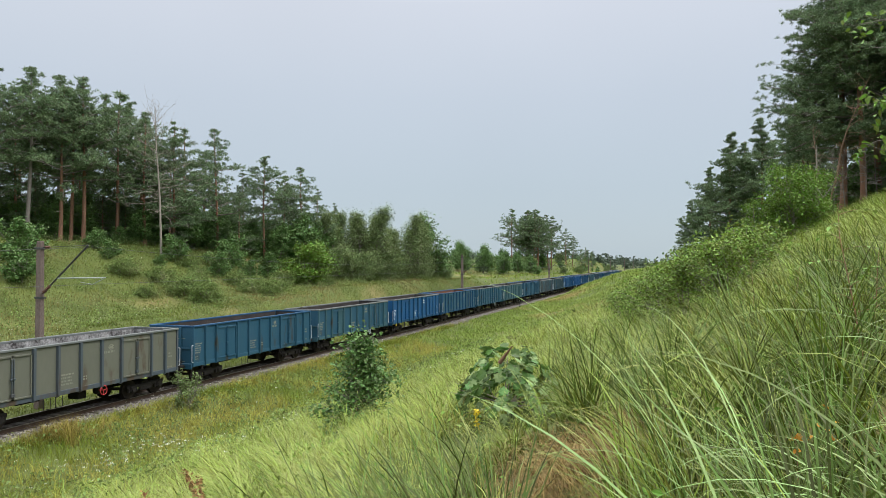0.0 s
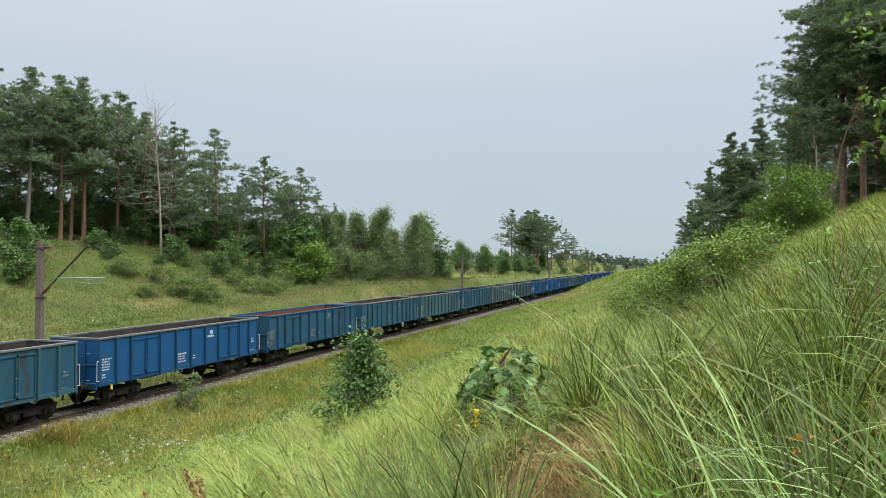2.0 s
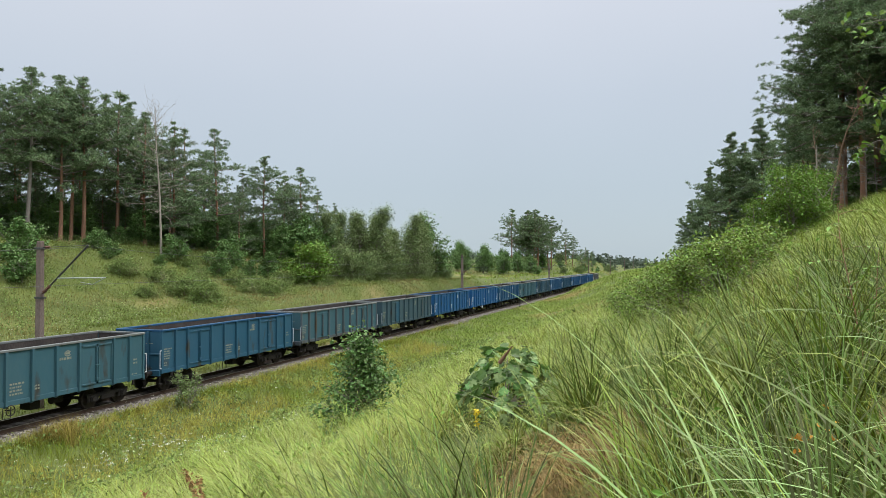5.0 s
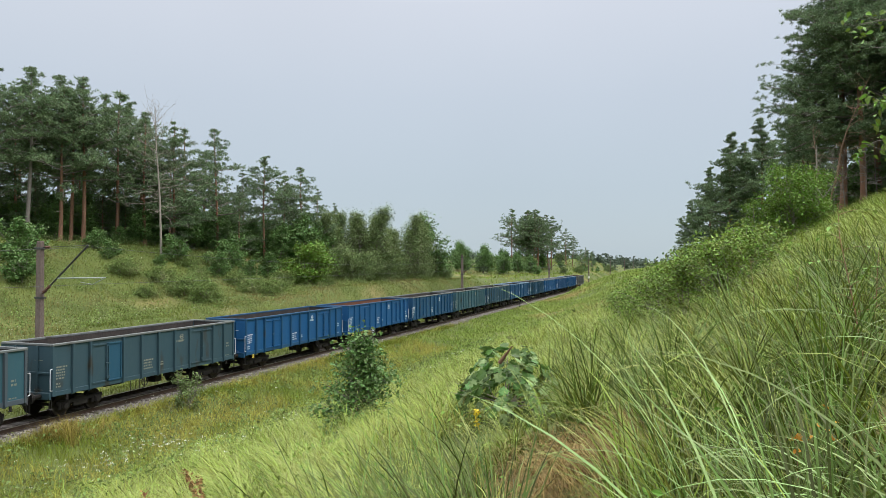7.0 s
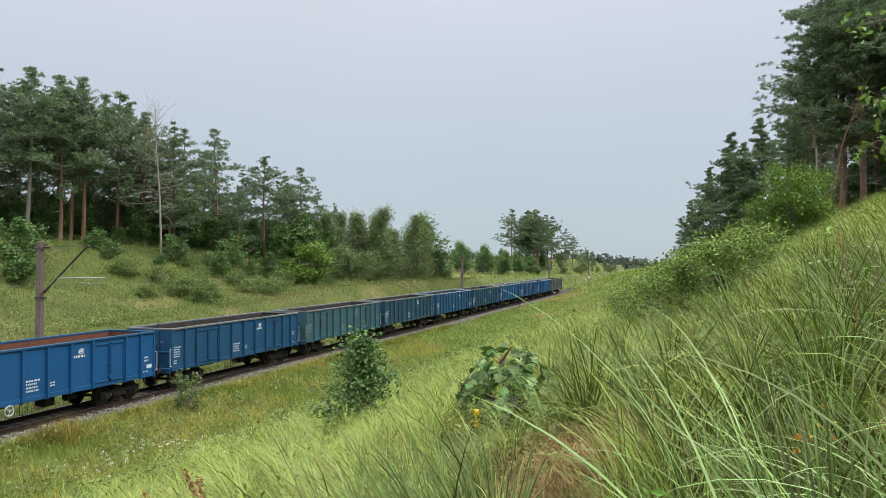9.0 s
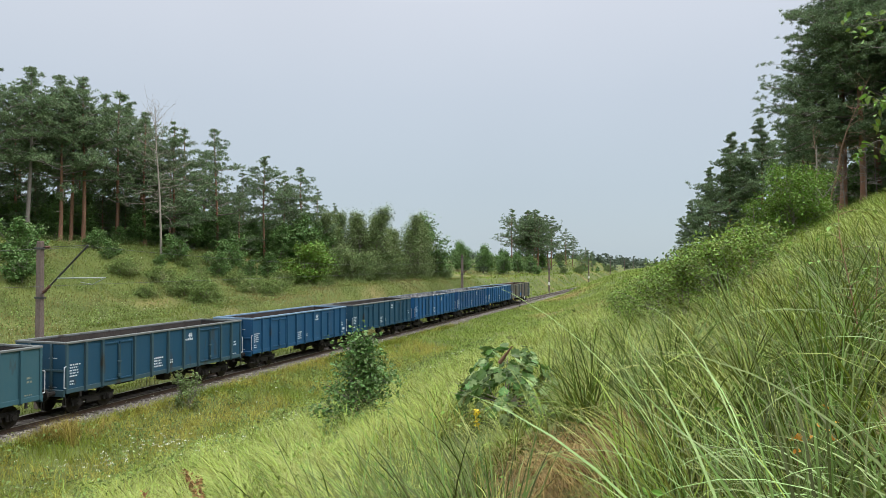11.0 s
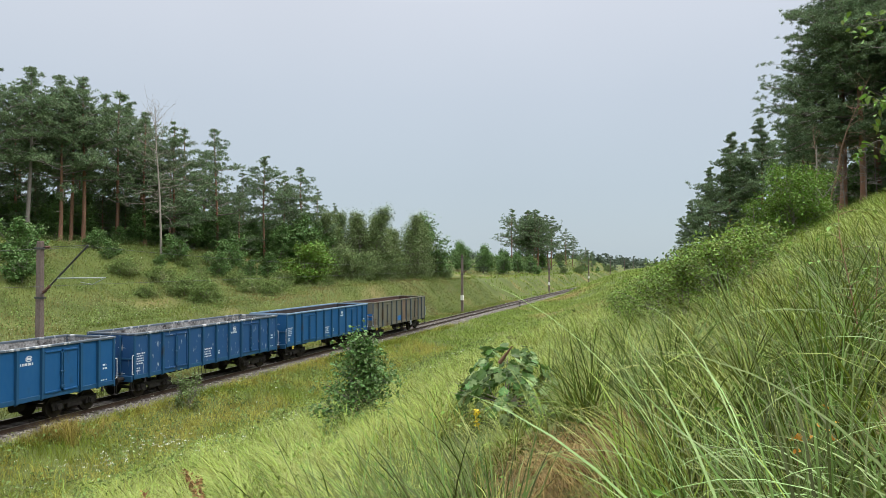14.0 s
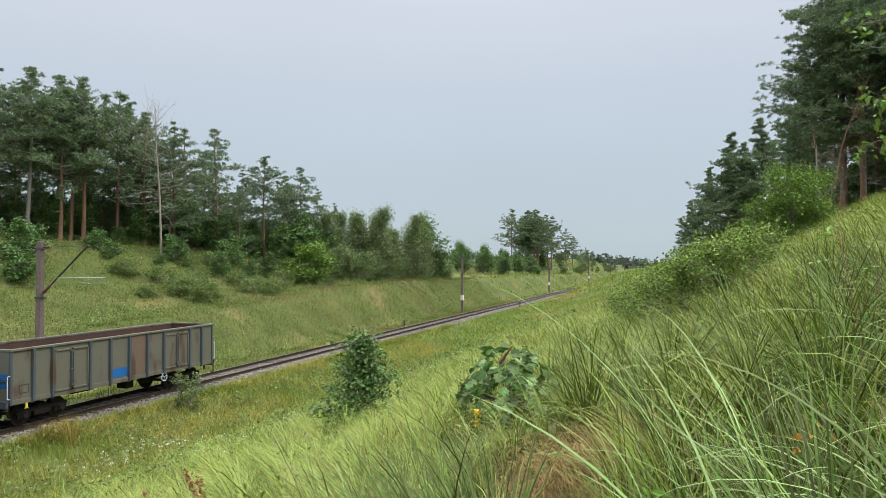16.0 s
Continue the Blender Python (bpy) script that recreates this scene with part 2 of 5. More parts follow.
def height(x, y):
    """Ground height over the plan: the track in its cutting, the bank on which the camera stands, the meadow and forest rise beyond."""
    x, y = np.asarray(x, float), np.asarray(y, float)
    toe = 9.2 - 5.4 * sstep(95, 165, y) + 4.5 * sstep(300, 400, y)
    r = 0.36 * soft(x - toe, 0.8)
    r = r + 0.12 * soft(x - 27.5, 1.0)
    cap = 12.6
    r = r - soft(r - cap, 0.8)
    crest = np.interp(y, [-40, 0, 48, 85, 117, 170, 300, 500], [0.9, 1.5, 2.4, 3.9, 3.6, 3.0, 2.2, 1.0])
    top = np.interp(y, [-60, 70, 110, 180, 250, 330, 480, 800], [8.6, 8.6, 6.8, 5.4, 4.6, 8.0, 5.5, 4.5])
    left = (crest + 0.85) * sstep(-4.6, -11.5, x) + (top - crest) * sstep(13.0, 34.0 - 12 * sstep(180, 260, y), -x)
    far = sstep(420, 700, y)
    r = r + 1.5 * sstep(2.8, 6.5, x) * (1 - sstep(12, 22, x)) * sstep(105, 150, y) * (1 - sstep(290, 360, y))
    n = 0.10 * np.sin(x * 0.9 + 0.4 * y) * np.sin(0.7 * y - 0.3 * x) + 0.16 * np.sin(0.31 * x + 1.3) * np.sin(0.23 * y + 0.5) \
        + 0.05 * np.sin(2.1 * x + 1.7 * y) + 0.04 * np.sin(2.9 * y - 1.3 * x)
    n = n * sstep(2.6, 5.5, np.abs(x))
    shoulder = 0.42 * (1 - sstep(2.6, 7.0, np.abs(x))) * sstep(1.5, 2.1, np.abs(x))
    return (-0.85 + shoulder + r * (1 - 0.6 * far) + left * (1 - 0.3 * far) + n)


def ground_sheet():
    xs = np.concatenate([np.array([-4000, -2500, -1500, -900, -600, -400, -280, -200, -150, -120, -100, -85]), np.arange(-72, -14, 1.5),
                         np.arange(-14, 12, 0.5), np.arange(12, 40, 0.4), np.arange(40, 72, 2), np.array([80, 100, 130, 180, 260, 400, 700, 1200, 2500, 4000])])
    ys = np.concatenate([np.array([-3000, -1500, -700, -300, -150, -80, -50, -35, -25]), np.arange(-18, 40, 0.5), np.arange(40, 130, 1.2), np.arange(130, 460, 4),
                         np.array([480, 520, 580, 660, 760, 900, 1200, 1800, 2600, 4500])])
    gx, gy = np.meshgrid(xs, ys, indexing="ij")
    v = np.stack([gx, gy, height(gx, gy)], -1).reshape(-1, 3)
    nx, ny = len(xs), len(ys)
    i, j = np.meshgrid(np.arange(nx - 1), np.arange(ny - 1), indexing="ij")
    a = (i * ny + j).ravel()
    f = np.stack([a, a + ny, a + ny + 1, a + 1], -1)
    ob = linked("ground", np_mesh("ground", v, f, True), M_ground)
    return tagged(ob, "grassy railway cutting with green and yellowed banks", "ground", kind="structure")


ground_sheet()


# ---- the railway line ----
Y0, Y1 = -60.0, 620.0


def rail_line():
    bm = bmesh.new()
    prof = [(-2.4, -0.9), (-1.55, -0.19), (1.34, -0.19), (1.85, -0.75)]
    ys = [Y0 + i * 4.0 for i in range(int((Y1 - Y0) / 4) + 1)]
    rows = [[bm.verts.new((x, y, z + 0.02 * math.sin(y * 1.7 + x))) for x, z in prof] for y in ys]
    for a, b in zip(rows, rows[1:]):
        for i in range(3):
            bm.faces.new((a[i], a[i + 1], b[i + 1], b[i]))
    bed = part("ballast_bed", bm, M_ballast)
    tagged(bed, "grey-brown crushed stone ballast bed under the rails", "ballast", kind="structure")
    # loose stones on the shoulders
    rs = np.random.RandomState(5)
    n = 4200
    y = 14 + 130 * rs.rand(n) ** 1.5
    x = np.where(rs.rand(n) < 0.75, 1.05 + 0.60 * rs.rand(n), -2.6 + 3.8 * rs.rand(n))
    z = np.where(np.abs(x) > 1.36, -0.19 - (np.abs(x) - 1.36) * 1.05, -0.19)
    c = np.stack([x, y, z], -1)
    oct_v = np.array([(1, 0, 0), (0, 1, 0), (-1, 0, 0), (0, -1, 0), (0, 0, 0.9), (0, 0, -0.6)])
    oct_f = np.array([(0, 1, 4), (1, 2, 4), (2, 3, 4), (3, 0, 4)])
    v = c[:, None, :] + oct_v[None] * (0.03 + 0.05 * rs.rand(n, 1, 3))
    f = (np.arange(n) * 6)[:, None, None] + oct_f[None]
    st = linked("loose_ballast_stones", np_mesh("stones", v.reshape(-1, 3), f.reshape(-1, 3)), M_stone)
    tagged(st, "loose pale crushed stones along the track shoulder", "gravel", kind="stuff")
    for side in (-0.7535, 0.7535):
        bm = bmesh.new()
        box(bm, side - 0.07, side + 0.07, Y0, Y1, -0.172, -0.150)
        box(bm, side - 0.010, side + 0.010, Y0, Y1, -0.150, -0.04)
        box(bm, side - 0.036, side + 0.036, Y0, Y1, -0.04, -0.004, 0.006)
        rail = part("rail", bm, M_rail)
        tagged(rail, "rust-brown steel rail with a bright worn head", "rail", "rails of the track")
        bm = bmesh.new()
        box(bm, side - 0.030, side + 0.030, Y0, Y1, -0.004, 0.0)
        part("rail_head", bm, M_rail_top, rail, "polished running surface")


def sleepers():
    bm = bmesh.new()
    box(bm, -1.3, 1.3, -0.13, 0.13, -0.32, -0.172, 0.015)
    me = bpy.data.meshes.new("sleeper")
    bm.to_mesh(me)
    bm.free()
    me.materials.append(M_sleeper)
    y, i = 12.0, 0
    track = new("track_sleepers")
    tagged(track, "row of weathered grey-brown railway sleepers", "sleepers", kind="structure")
    while i < 290:
        ob = new("sleeper", me)
        ob.parent = track
        ob.location = (0, y, 0)
        y += 0.62
        i += 1
    rest = []
    while y < Y1:
        rest.append(y)
        y += 0.62
    v0 = np.array([v.co[:] for v in me.vertices])
    fs = [p.vertices[:] for p in me.polygons if len(p.vertices) == 4]
    ry = np.array(rest)
    v = v0[None] + np.stack([0 * ry, ry, 0 * ry], -1)[:, None, :]
    f = (np.arange(len(ry)) * len(v0))[:, None, None] + np.array(fs)[None]
    ob = linked("far_sleepers", np_mesh("far_sleepers", v.reshape(-1, 3), f.reshape(-1, 4)), M_sleeper, track)
    tagged(ob, kind="stuff")


# ---- overhead line ----
def catenary_post(y, x, z, tall, white, arm):
    post = new("catenary_post")
    post.location = (x, y, z)
    tagged(post, "weathered brown concrete overhead line post with a bracket arm" if arm else "weathered concrete overhead line post beside the track",
           "post", "overhead line posts")
    bm = bmesh.new()
    box(bm, -0.19, 0.19, -0.17, 0.17, -0.6, tall, 0.03)
    for v in bm.verts:
        k = 1 - 0.30 * max(0, v.co.z) / tall
        v.co.x, v.co.y = v.co.x * k, v.co.y * k
    part("shaft", bm, M_concrete, post)
    if white:
        bm = bmesh.new()
        box(bm, -0.20, 0.20, -0.18, 0.18, 2.15, 2.85, 0.02)
        part("white_band", bm, M_white_band, post, "white painted number band")
    if arm:
        for zz in (5.55 - z - 0.6, tall - 0.35):
            part("clamp", box(bmesh.new(), -0.20, 0.20, -0.17, 0.17, zz - 0.05, zz + 0.05, 0.01), M_steel_dark, post)
        a, b = (0.17, 0, 5.15 - z), (2.95, 0, tall - 0.22)
        bm = bmesh.new()
        rod(bm, (0.6, 0, a[2] + (b[2] - a[2]) * 0.155), b, 0.045)
        part("bracket_tube", bm, M_steel_dark, post)
        bm = bmesh.new()
        for i in range(5):
            t = 0.03 + i * 0.03
            p = Vector(a).lerp(Vector(b), t)
            q = Vector(a).lerp(Vector(b), t + 0.014)
            rod(bm, p, q, 0.085, 0.06, 10)
        rod(bm, a, Vector(a).lerp(Vector(b), 0.17), 0.03)
        part("strut_insulator", bm, M_insulator, post)
        bm = bmesh.new()
        rod(bm, (0.15, 0, tall - 0.30), (2.95, 0, tall - 0.22), 0.014)
        part("top_stay", bm, M_wire, post)
        bm = bmesh.new()
        for i in range(4):
            rod(bm, (0.35 + 0.07 * i, 0, tall - 0.295), (0.385 + 0.07 * i, 0, tall - 0.294), 0.075, 0.05, 10)
        part("stay_insulator", bm, M_insulator, post)
        bm = bmesh.new()
        zr = 5.95 - z
        rod(bm, (1.02, 0, zr - 0.05), (4.0, 0, zr), 0.03)
        part("registration_tube", bm, M_zinc if y < 60 else M_steel_dark, post, "pale green registration tube" if y < 60 else "")
        bm = bmesh.new()
        rod(bm, (3.9, 0, zr - 0.05), (3.2, 0, zr - 0.32), 0.016)
        rod(bm, (3.2, 0, zr - 0.32), (2.5, 0, zr - 0.22), 0.016)
        part("steady_arm", bm, M_zinc if y < 60 else M_steel_dark, post)
        bm = bmesh.new()
        rod(bm, (2.0, 0, zr), (2.0, 0, tall - 0.22 - 0.9), 0.006)
        part("arm_hanger", bm, M_wire, post)
    return post


POSTS = [(-44.0, -3.2), (27.0, -3.2), (97.2, -3.2), (166.0, -3.2), (239.0, -3.2), (311.0, -3.2), (387.0, -3.2), (455.0, -3.2)]


def overhead_line():
    for i, (y, x) in enumerate(POSTS):
        catenary_post(y, x, -0.85, 8.55, i in (2, 3, 4), i < 4)
    for k, (low, sag, r, nm, lab) in enumerate(((5.62, 0.03, 0.009, "contact_wire", "thin contact wire over the track"),
                                               (7.40, 1.0, 0.009, "messenger_wire", "sagging messenger wire over the track"))):
        segs = []
        for (ya, xa), (yb, xb) in zip(POSTS[:4], POSTS[1:5]):
            pts = [(0.0 if k else -0.25, ya + (yb - ya) * i / 16, low - sag * 4 * (i / 16) * (1 - i / 16)) for i in range(17)]
            segs += [(p, q, r, r) for p, q in zip(pts, pts[1:])]
            if k:
                for i in (2, 4, 6, 8, 10, 12, 14):
                    segs.append((pts[i], (-0.2, pts[i][1], 5.62), 0.004, 0.004))
        v, f = tubes(segs, 4)
        w = linked(nm, np_mesh(nm, v, f, True), M_wire)
        tagged(w, lab, "wire")


def track_marker(x, y, z, tall):
    bm = bmesh.new()
    box(bm, -0.07, 0.07, -0.06, 0.06, -0.3, tall, 0.01)
    box(bm, -0.09, 0.09, -0.07, 0.07, tall - 0.22, tall, 0.015)
    ob = part("track_marker_post", bm, M_steel_dark)
    ob.location = (x, y, z)
    tagged(ob, "short dark marker post beside the track", "marker", "track markers")


# ---- the wagons ----
WAGON, BODY = 14.04, 12.8
STAKES = (1.05, 2.0, 4.0, 5.2, 6.4, 7.6, 8.8, 10.8, 11.8)


def paint(name, base, dirt, worn, third=None, at=0.62, patches=1.6):
    return mat(name, base, tuple(0.75 * b + 0.25 * w for b, w in zip(base, worn)), 0.5, 0.55, fine=7, bump=0.12, streak=0.35,
               third=third or dirt, third_scale=patches, third_at=at - 0.04, spec=0.3)


def panel_box(name, parent, material, dims, bevel=0.012, label="", smooth=False):
    bm = bmesh.new()
    for d in dims:
        box(bm, *d, bevel)
    return part(name, bm, material, parent, label)


def bogie(parent, y):
    bg = new("bogie")
    bg.parent = parent
    bg.location = (0, y, 0)
    for s in (-1, 1):
        bm = bmesh.new()
        box(bm, s * 0.93, s * 1.05, -1.25, 1.25, 0.52, 0.70, 0.03)
        box(bm, s * 0.92, s * 1.06, -0.42, 0.42, 0.34, 0.56, 0.03)
        for a in (-0.9, 0.9):
            box(bm, s * 0.95, s * 1.10, a - 0.16, a + 0.16, 0.32, 0.62, 0.04)
            rod(bm, (s * 1.08, a, 0.46), (s * 1.15, a, 0.46), 0.12)
            for b in (-0.24, 0.24):
                rod(bm, (s * 1.0, a + b, 0.34), (s * 1.0, a + b, 0.60), 0.07)
        part("side_frame", bm, M_under, bg)
    bm = bmesh.new()
    box(bm, -1.0, 1.0, -0.25, 0.25, 0.50, 0.80, 0.03)
    part("bolster", bm, M_under, bg)
    for a in (-0.9, 0.9):
        bm = bmesh.new()
        rod(bm, (-1.05, 0, 0), (1.05, 0, 0), 0.075, seg=8)
        for s in (-1, 1):
            rod(bm, (s * 0.69, 0, 0), (s * 0.82, 0, 0), 0.455, 0.455, 28)
            rod(bm, (s * 0.66, 0, 0), (s * 0.69, 0, 0), 0.485, 0.485, 28)
            for k in range(6):
                ang = k * math.pi / 3
                rod(bm, (s * 0.825, 0.27 * math.cos(ang), 0.27 * math.sin(ang)), (s * 0.835, 0.27 * math.cos(ang), 0.27 * math.sin(ang)), 0.05, seg=8)
        w = part("wheelset", bm, M_wheel, bg)
        w.location = (0, a, 0.455)
    return bg


def wagon(body_m, rim_m, stake_m, inner_m, mark_m, door_m, label, wheel_m, wheel_at, extras):
    """An open four-axle bogie wagon for bulk goods, centred on its middle; x to the side, y along the track."""
    w = new("open_goods_wagon")
    tagged(w, label, "railway wagon", "wagons of the goods train")
    h = BODY / 2
    zb, zt = 1.02, 3.20
    for s in (-1, 1):
        # side sheet: outer skin and dark inner face
        panel_box("side_wall", w, body_m, [(s * 1.36, s * 1.40, -h, h, zb + 0.12, zt - 0.02)], 0)
        panel_box("inner_lining", w, inner_m, [(s * 1.345, s * 1.358, -h + 0.06, h - 0.06, zb + 0.25, zt - 0.03)], 0)
        panel_box("top_rail", w, rim_m, [(s * 1.33, s * 1.47, -h - 0.02, h + 0.02, zt - 0.06, zt + 0.04)], 0.015)
        panel_box("side_sill", w, stake_m if body_m is not P_old else P_old, [(s * 1.30, s * 1.43, -h, h, zb, zb + 0.20)], 0.012)
        for a in STAKES:
            bm = bmesh.new()
            y = -h + a
            d = 0.055
            x0, x1 = s * 1.40, s * 1.515
            vs = [bm.verts.new(p) for p in ((x0, y - 0.075, zb - 0.06), (x0, y + 0.075, zb - 0.06), (x1, y + d, zb + 0.02), (x1, y - d, zb + 0.02),
                                            (x0, y - 0.075, zt - 0.06), (x0, y + 0.075, zt - 0.06), (x1, y + d, zt - 0.06), (x1, y - d, zt - 0.06))]
            for q in ((0, 1, 2, 3), (4, 7, 6, 5), (0, 4, 5, 1), (1, 5, 6, 2), (2, 6, 7, 3), (3, 7, 4, 0)):
                bm.faces.new([vs[i] for i in q])
            part("stake", bm, stake_m, w)
        for y in (-h + 0.05, h - 0.05):
            panel_box("corner_post", w, stake_m, [(s * 1.34, s * 1.455, y - 0.06, y + 0.06, zb, zt - 0.05)], 0.015)
        for a in (2.0, 8.8):
            for k in (0, 1):
                y0 = -h + a + 0.10 + k * 0.91
                bm = bmesh.new()
                box(bm, s * 1.40, s * 1.425, y0, y0 + 0.88, zb + 0.20, zt - 0.22, 0.006)
                for (p0, p1, q0, q1) in ((y0, y0 + 0.06, zb + 0.20, zt - 0.22), (y0 + 0.82, y0 + 0.88, zb + 0.20, zt - 0.22),
                                         (y0, y0 + 0.88, zb + 0.20, zb + 0.27), (y0, y0 + 0.88, zt - 0.29, zt - 0.22)):
                    box(bm, s * 1.41, s * 1.475, p0, p1, q0, q1, 0.006)
                door = part("side_door", bm, door_m if (k and a < 5) else body_m, w)
                bm = bmesh.new()
                ye = y0 + (0.85 if k == 0 else 0.03)
                box(bm, s * 1.46, s * 1.51, ye - 0.02, ye + 0.02, zb + 0.3, zt - 0.35, 0.006)
                box(bm, s * 1.45, s * 1.53, ye - 0.07, ye + 0.07, 2.02, 2.09, 0.01)
                box(bm, s * 1.45, s * 1.53, ye - 0.05, ye + 0.05, 1.36, 1.48, 0.01)
                part("door_latch", bm, stake_m, door)
    for s in (-1, 1):
        y = s * h
        panel_box("end_wall", w, body_m, [(-1.36, 1.36, y - 0.04 * s, y, zb + 0.10, zt - 0.02)], 0)
        panel_box("inner_end_lining", w, inner_m, [(-1.34, 1.34, y - 0.042 * s, y - 0.055 * s, zb + 0.25, zt - 0.03)], 0)
        panel_box("end_top_rail", w, rim_m, [(-1.33, 1.33, y - 0.09 * s, y + 0.03 * s, zt - 0.06, zt + 0.04)], 0.015)
        for x in (-0.62, 0.62):
            panel_box("end_stake", w, stake_m, [(x - 0.06, x + 0.06, y, y + 0.07 * s, zb, zt - 0.06)], 0.012)
        panel_box("end_brace", w, stake_m, [(-1.36, 1.36, y, y + 0.05 * s, 1.95, 2.05)], 0.012)
        panel_box("headstock", w, stake_m, [(-1.38, 1.38, y, y + 0.12 * s, 0.90, 1.20)], 0.02)
        for x in (-0.875, 0.875):
            bm = bmesh.new()
            rod(bm, (x, y + 0.10 * s, 1.04), (x, y + 0.42 * s, 1.04), 0.11)
            rod(bm, (x, y + 0.42 * s, 1.04), (x, y + 0.56 * s, 1.04), 0.08)
            rod(bm, (x, y + 0.56 * s, 1.04), (x, y + 0.615 * s, 1.04), 0.235, 0.22, 18)
            part("buffer", bm, M_under, w)
        bm = bmesh.new()
        rod(bm, (0, y + 0.1 * s, 1.0), (0, y + 0.5 * s, 0.95), 0.05)
        ring(bm, (0, y + 0.52 * s, 0.85), (1, 0, 0), 0.09, 0.025, 10)
        part("coupling", bm, M_under, w)
        for x in (-1.40, 1.40):
            bm = bmesh.new()
            xo = x * 1.03
            pts = [(xo, y + 0.02 * s, 1.28), (xo, y + 0.13 * s, 1.30), (xo, y + 0.13 * s, 2.18), (xo, y + 0.02 * s, 2.20)]
            for p, q in zip(pts, pts[1:]):
                rod(bm, p, q, 0.017, seg=6)
            part("grab_rail", bm, M_white, w, "white-painted grab rail")
            bm = bmesh.new()
            box(bm, x - 0.10, x + 0.10, y - 0.02 * s, y + 0.16 * s, 0.50, 0.53)
            rod(bm, (x, y + 0.02 * s, 0.52), (x, y + 0.02 * s, 0.95), 0.015, seg=5)
            rod(bm, (x, y + 0.14 * s, 0.52), (x, y + 0.14 * s, 0.95), 0.015, seg=5)
            part("shunter_step", bm, M_under, w)
    panel_box("floor_plate", w, inner_m, [(-1.34, 1.34, -h + 0.06, h - 0.06, 1.20, 1.25)], 0)
    panel_box("centre_sill", w, M_under, [(-0.28, 0.28, -h, h, 0.86, 1.15)], 0.02)
    for y in (-4.5, -2.2, 0, 2.2, 4.5):
        panel_box("cross_beam", w, M_under, [(-1.28, 1.28, y - 0.07, y + 0.07, 0.95, 1.15)], 0.01)
    part("air_tank", rod(bmesh.new(), (-0.45, -1.6, 0.72), (-0.45, -0.5, 0.72), 0.17, seg=12), M_under, w)
    part("brake_valve_box", box(bmesh.new(), 0.3, 0.9, 0.4, 0.9, 0.55, 0.9, 0.03), M_under, w)
    part("brake_cylinder", rod(bmesh.new(), (0.7, 1.6, 0.75), (0.7, 2.1, 0.75), 0.18, seg=12), M_under, w)
    for y in (-1.9, -1.3):
        bm = bmesh.new()
        for p, q in (((1.42, y, 1.0), (1.42, y, 0.55)), ((1.42, y, 0.55), (1.42, y + 0.35, 0.55)), ((1.42, y + 0.35, 0.55), (1.42, y + 0.35, 1.0))):
            rod(bm, p, q, 0.015, seg=5)
        part("step_iron", bm, M_under, w)
    bm = bmesh.new()
    ring(bm, (1.47, wheel_at, 0.85), (1, 0, 0), 0.20, 0.02)
    for k in range(3):
        a = k * 2.1 + 0.3
        rod(bm, (1.47, wheel_at, 0.85), (1.47, wheel_at + 0.2 * math.cos(a), 0.85 + 0.2 * math.sin(a)), 0.014, seg=5)
    rod(bm, (1.2, wheel_at, 0.85), (1.48, wheel_at, 0.85), 0.025, seg=6)
    part("brake_wheel", bm, wheel_m, w, "round hand brake wheel")
    for y in (-h + 0.75, h - 0.75):
        bm = bmesh.new()
        box(bm, 1.40, 1.47, y - 0.05, y + 0.05, 0.80, 1.02, 0.01)
        box(bm, 1.40, 1.47, y - 0.08, y + 0.08, 0.80, 0.84, 0.01)
        part("tow_hook", bm, M_yellow if label.startswith(("bright", "weathered")) and y < 0 else M_under, w)
    for y in (-4.5, 4.5):
        bogie(w, y)
    if mark_m is not M_under:
        markings(w, mark_m)
    for e in extras:
        e(w)
    return w


def bar_rows(bm, x, y, z, wide, rows, step, tall, rs):
    """Illegible writing as short bars."""
    for r in range(rows):
        yy = y
        end = y + wide * (0.6 + 0.4 * rs.rand())
        while yy < end:
            k = 0.03 + 0.11 * rs.rand()
            box(bm, x, x + 0.004, yy, min(yy + k, end), z - r * step, z - r * step + tall)
            yy += k + 0.04


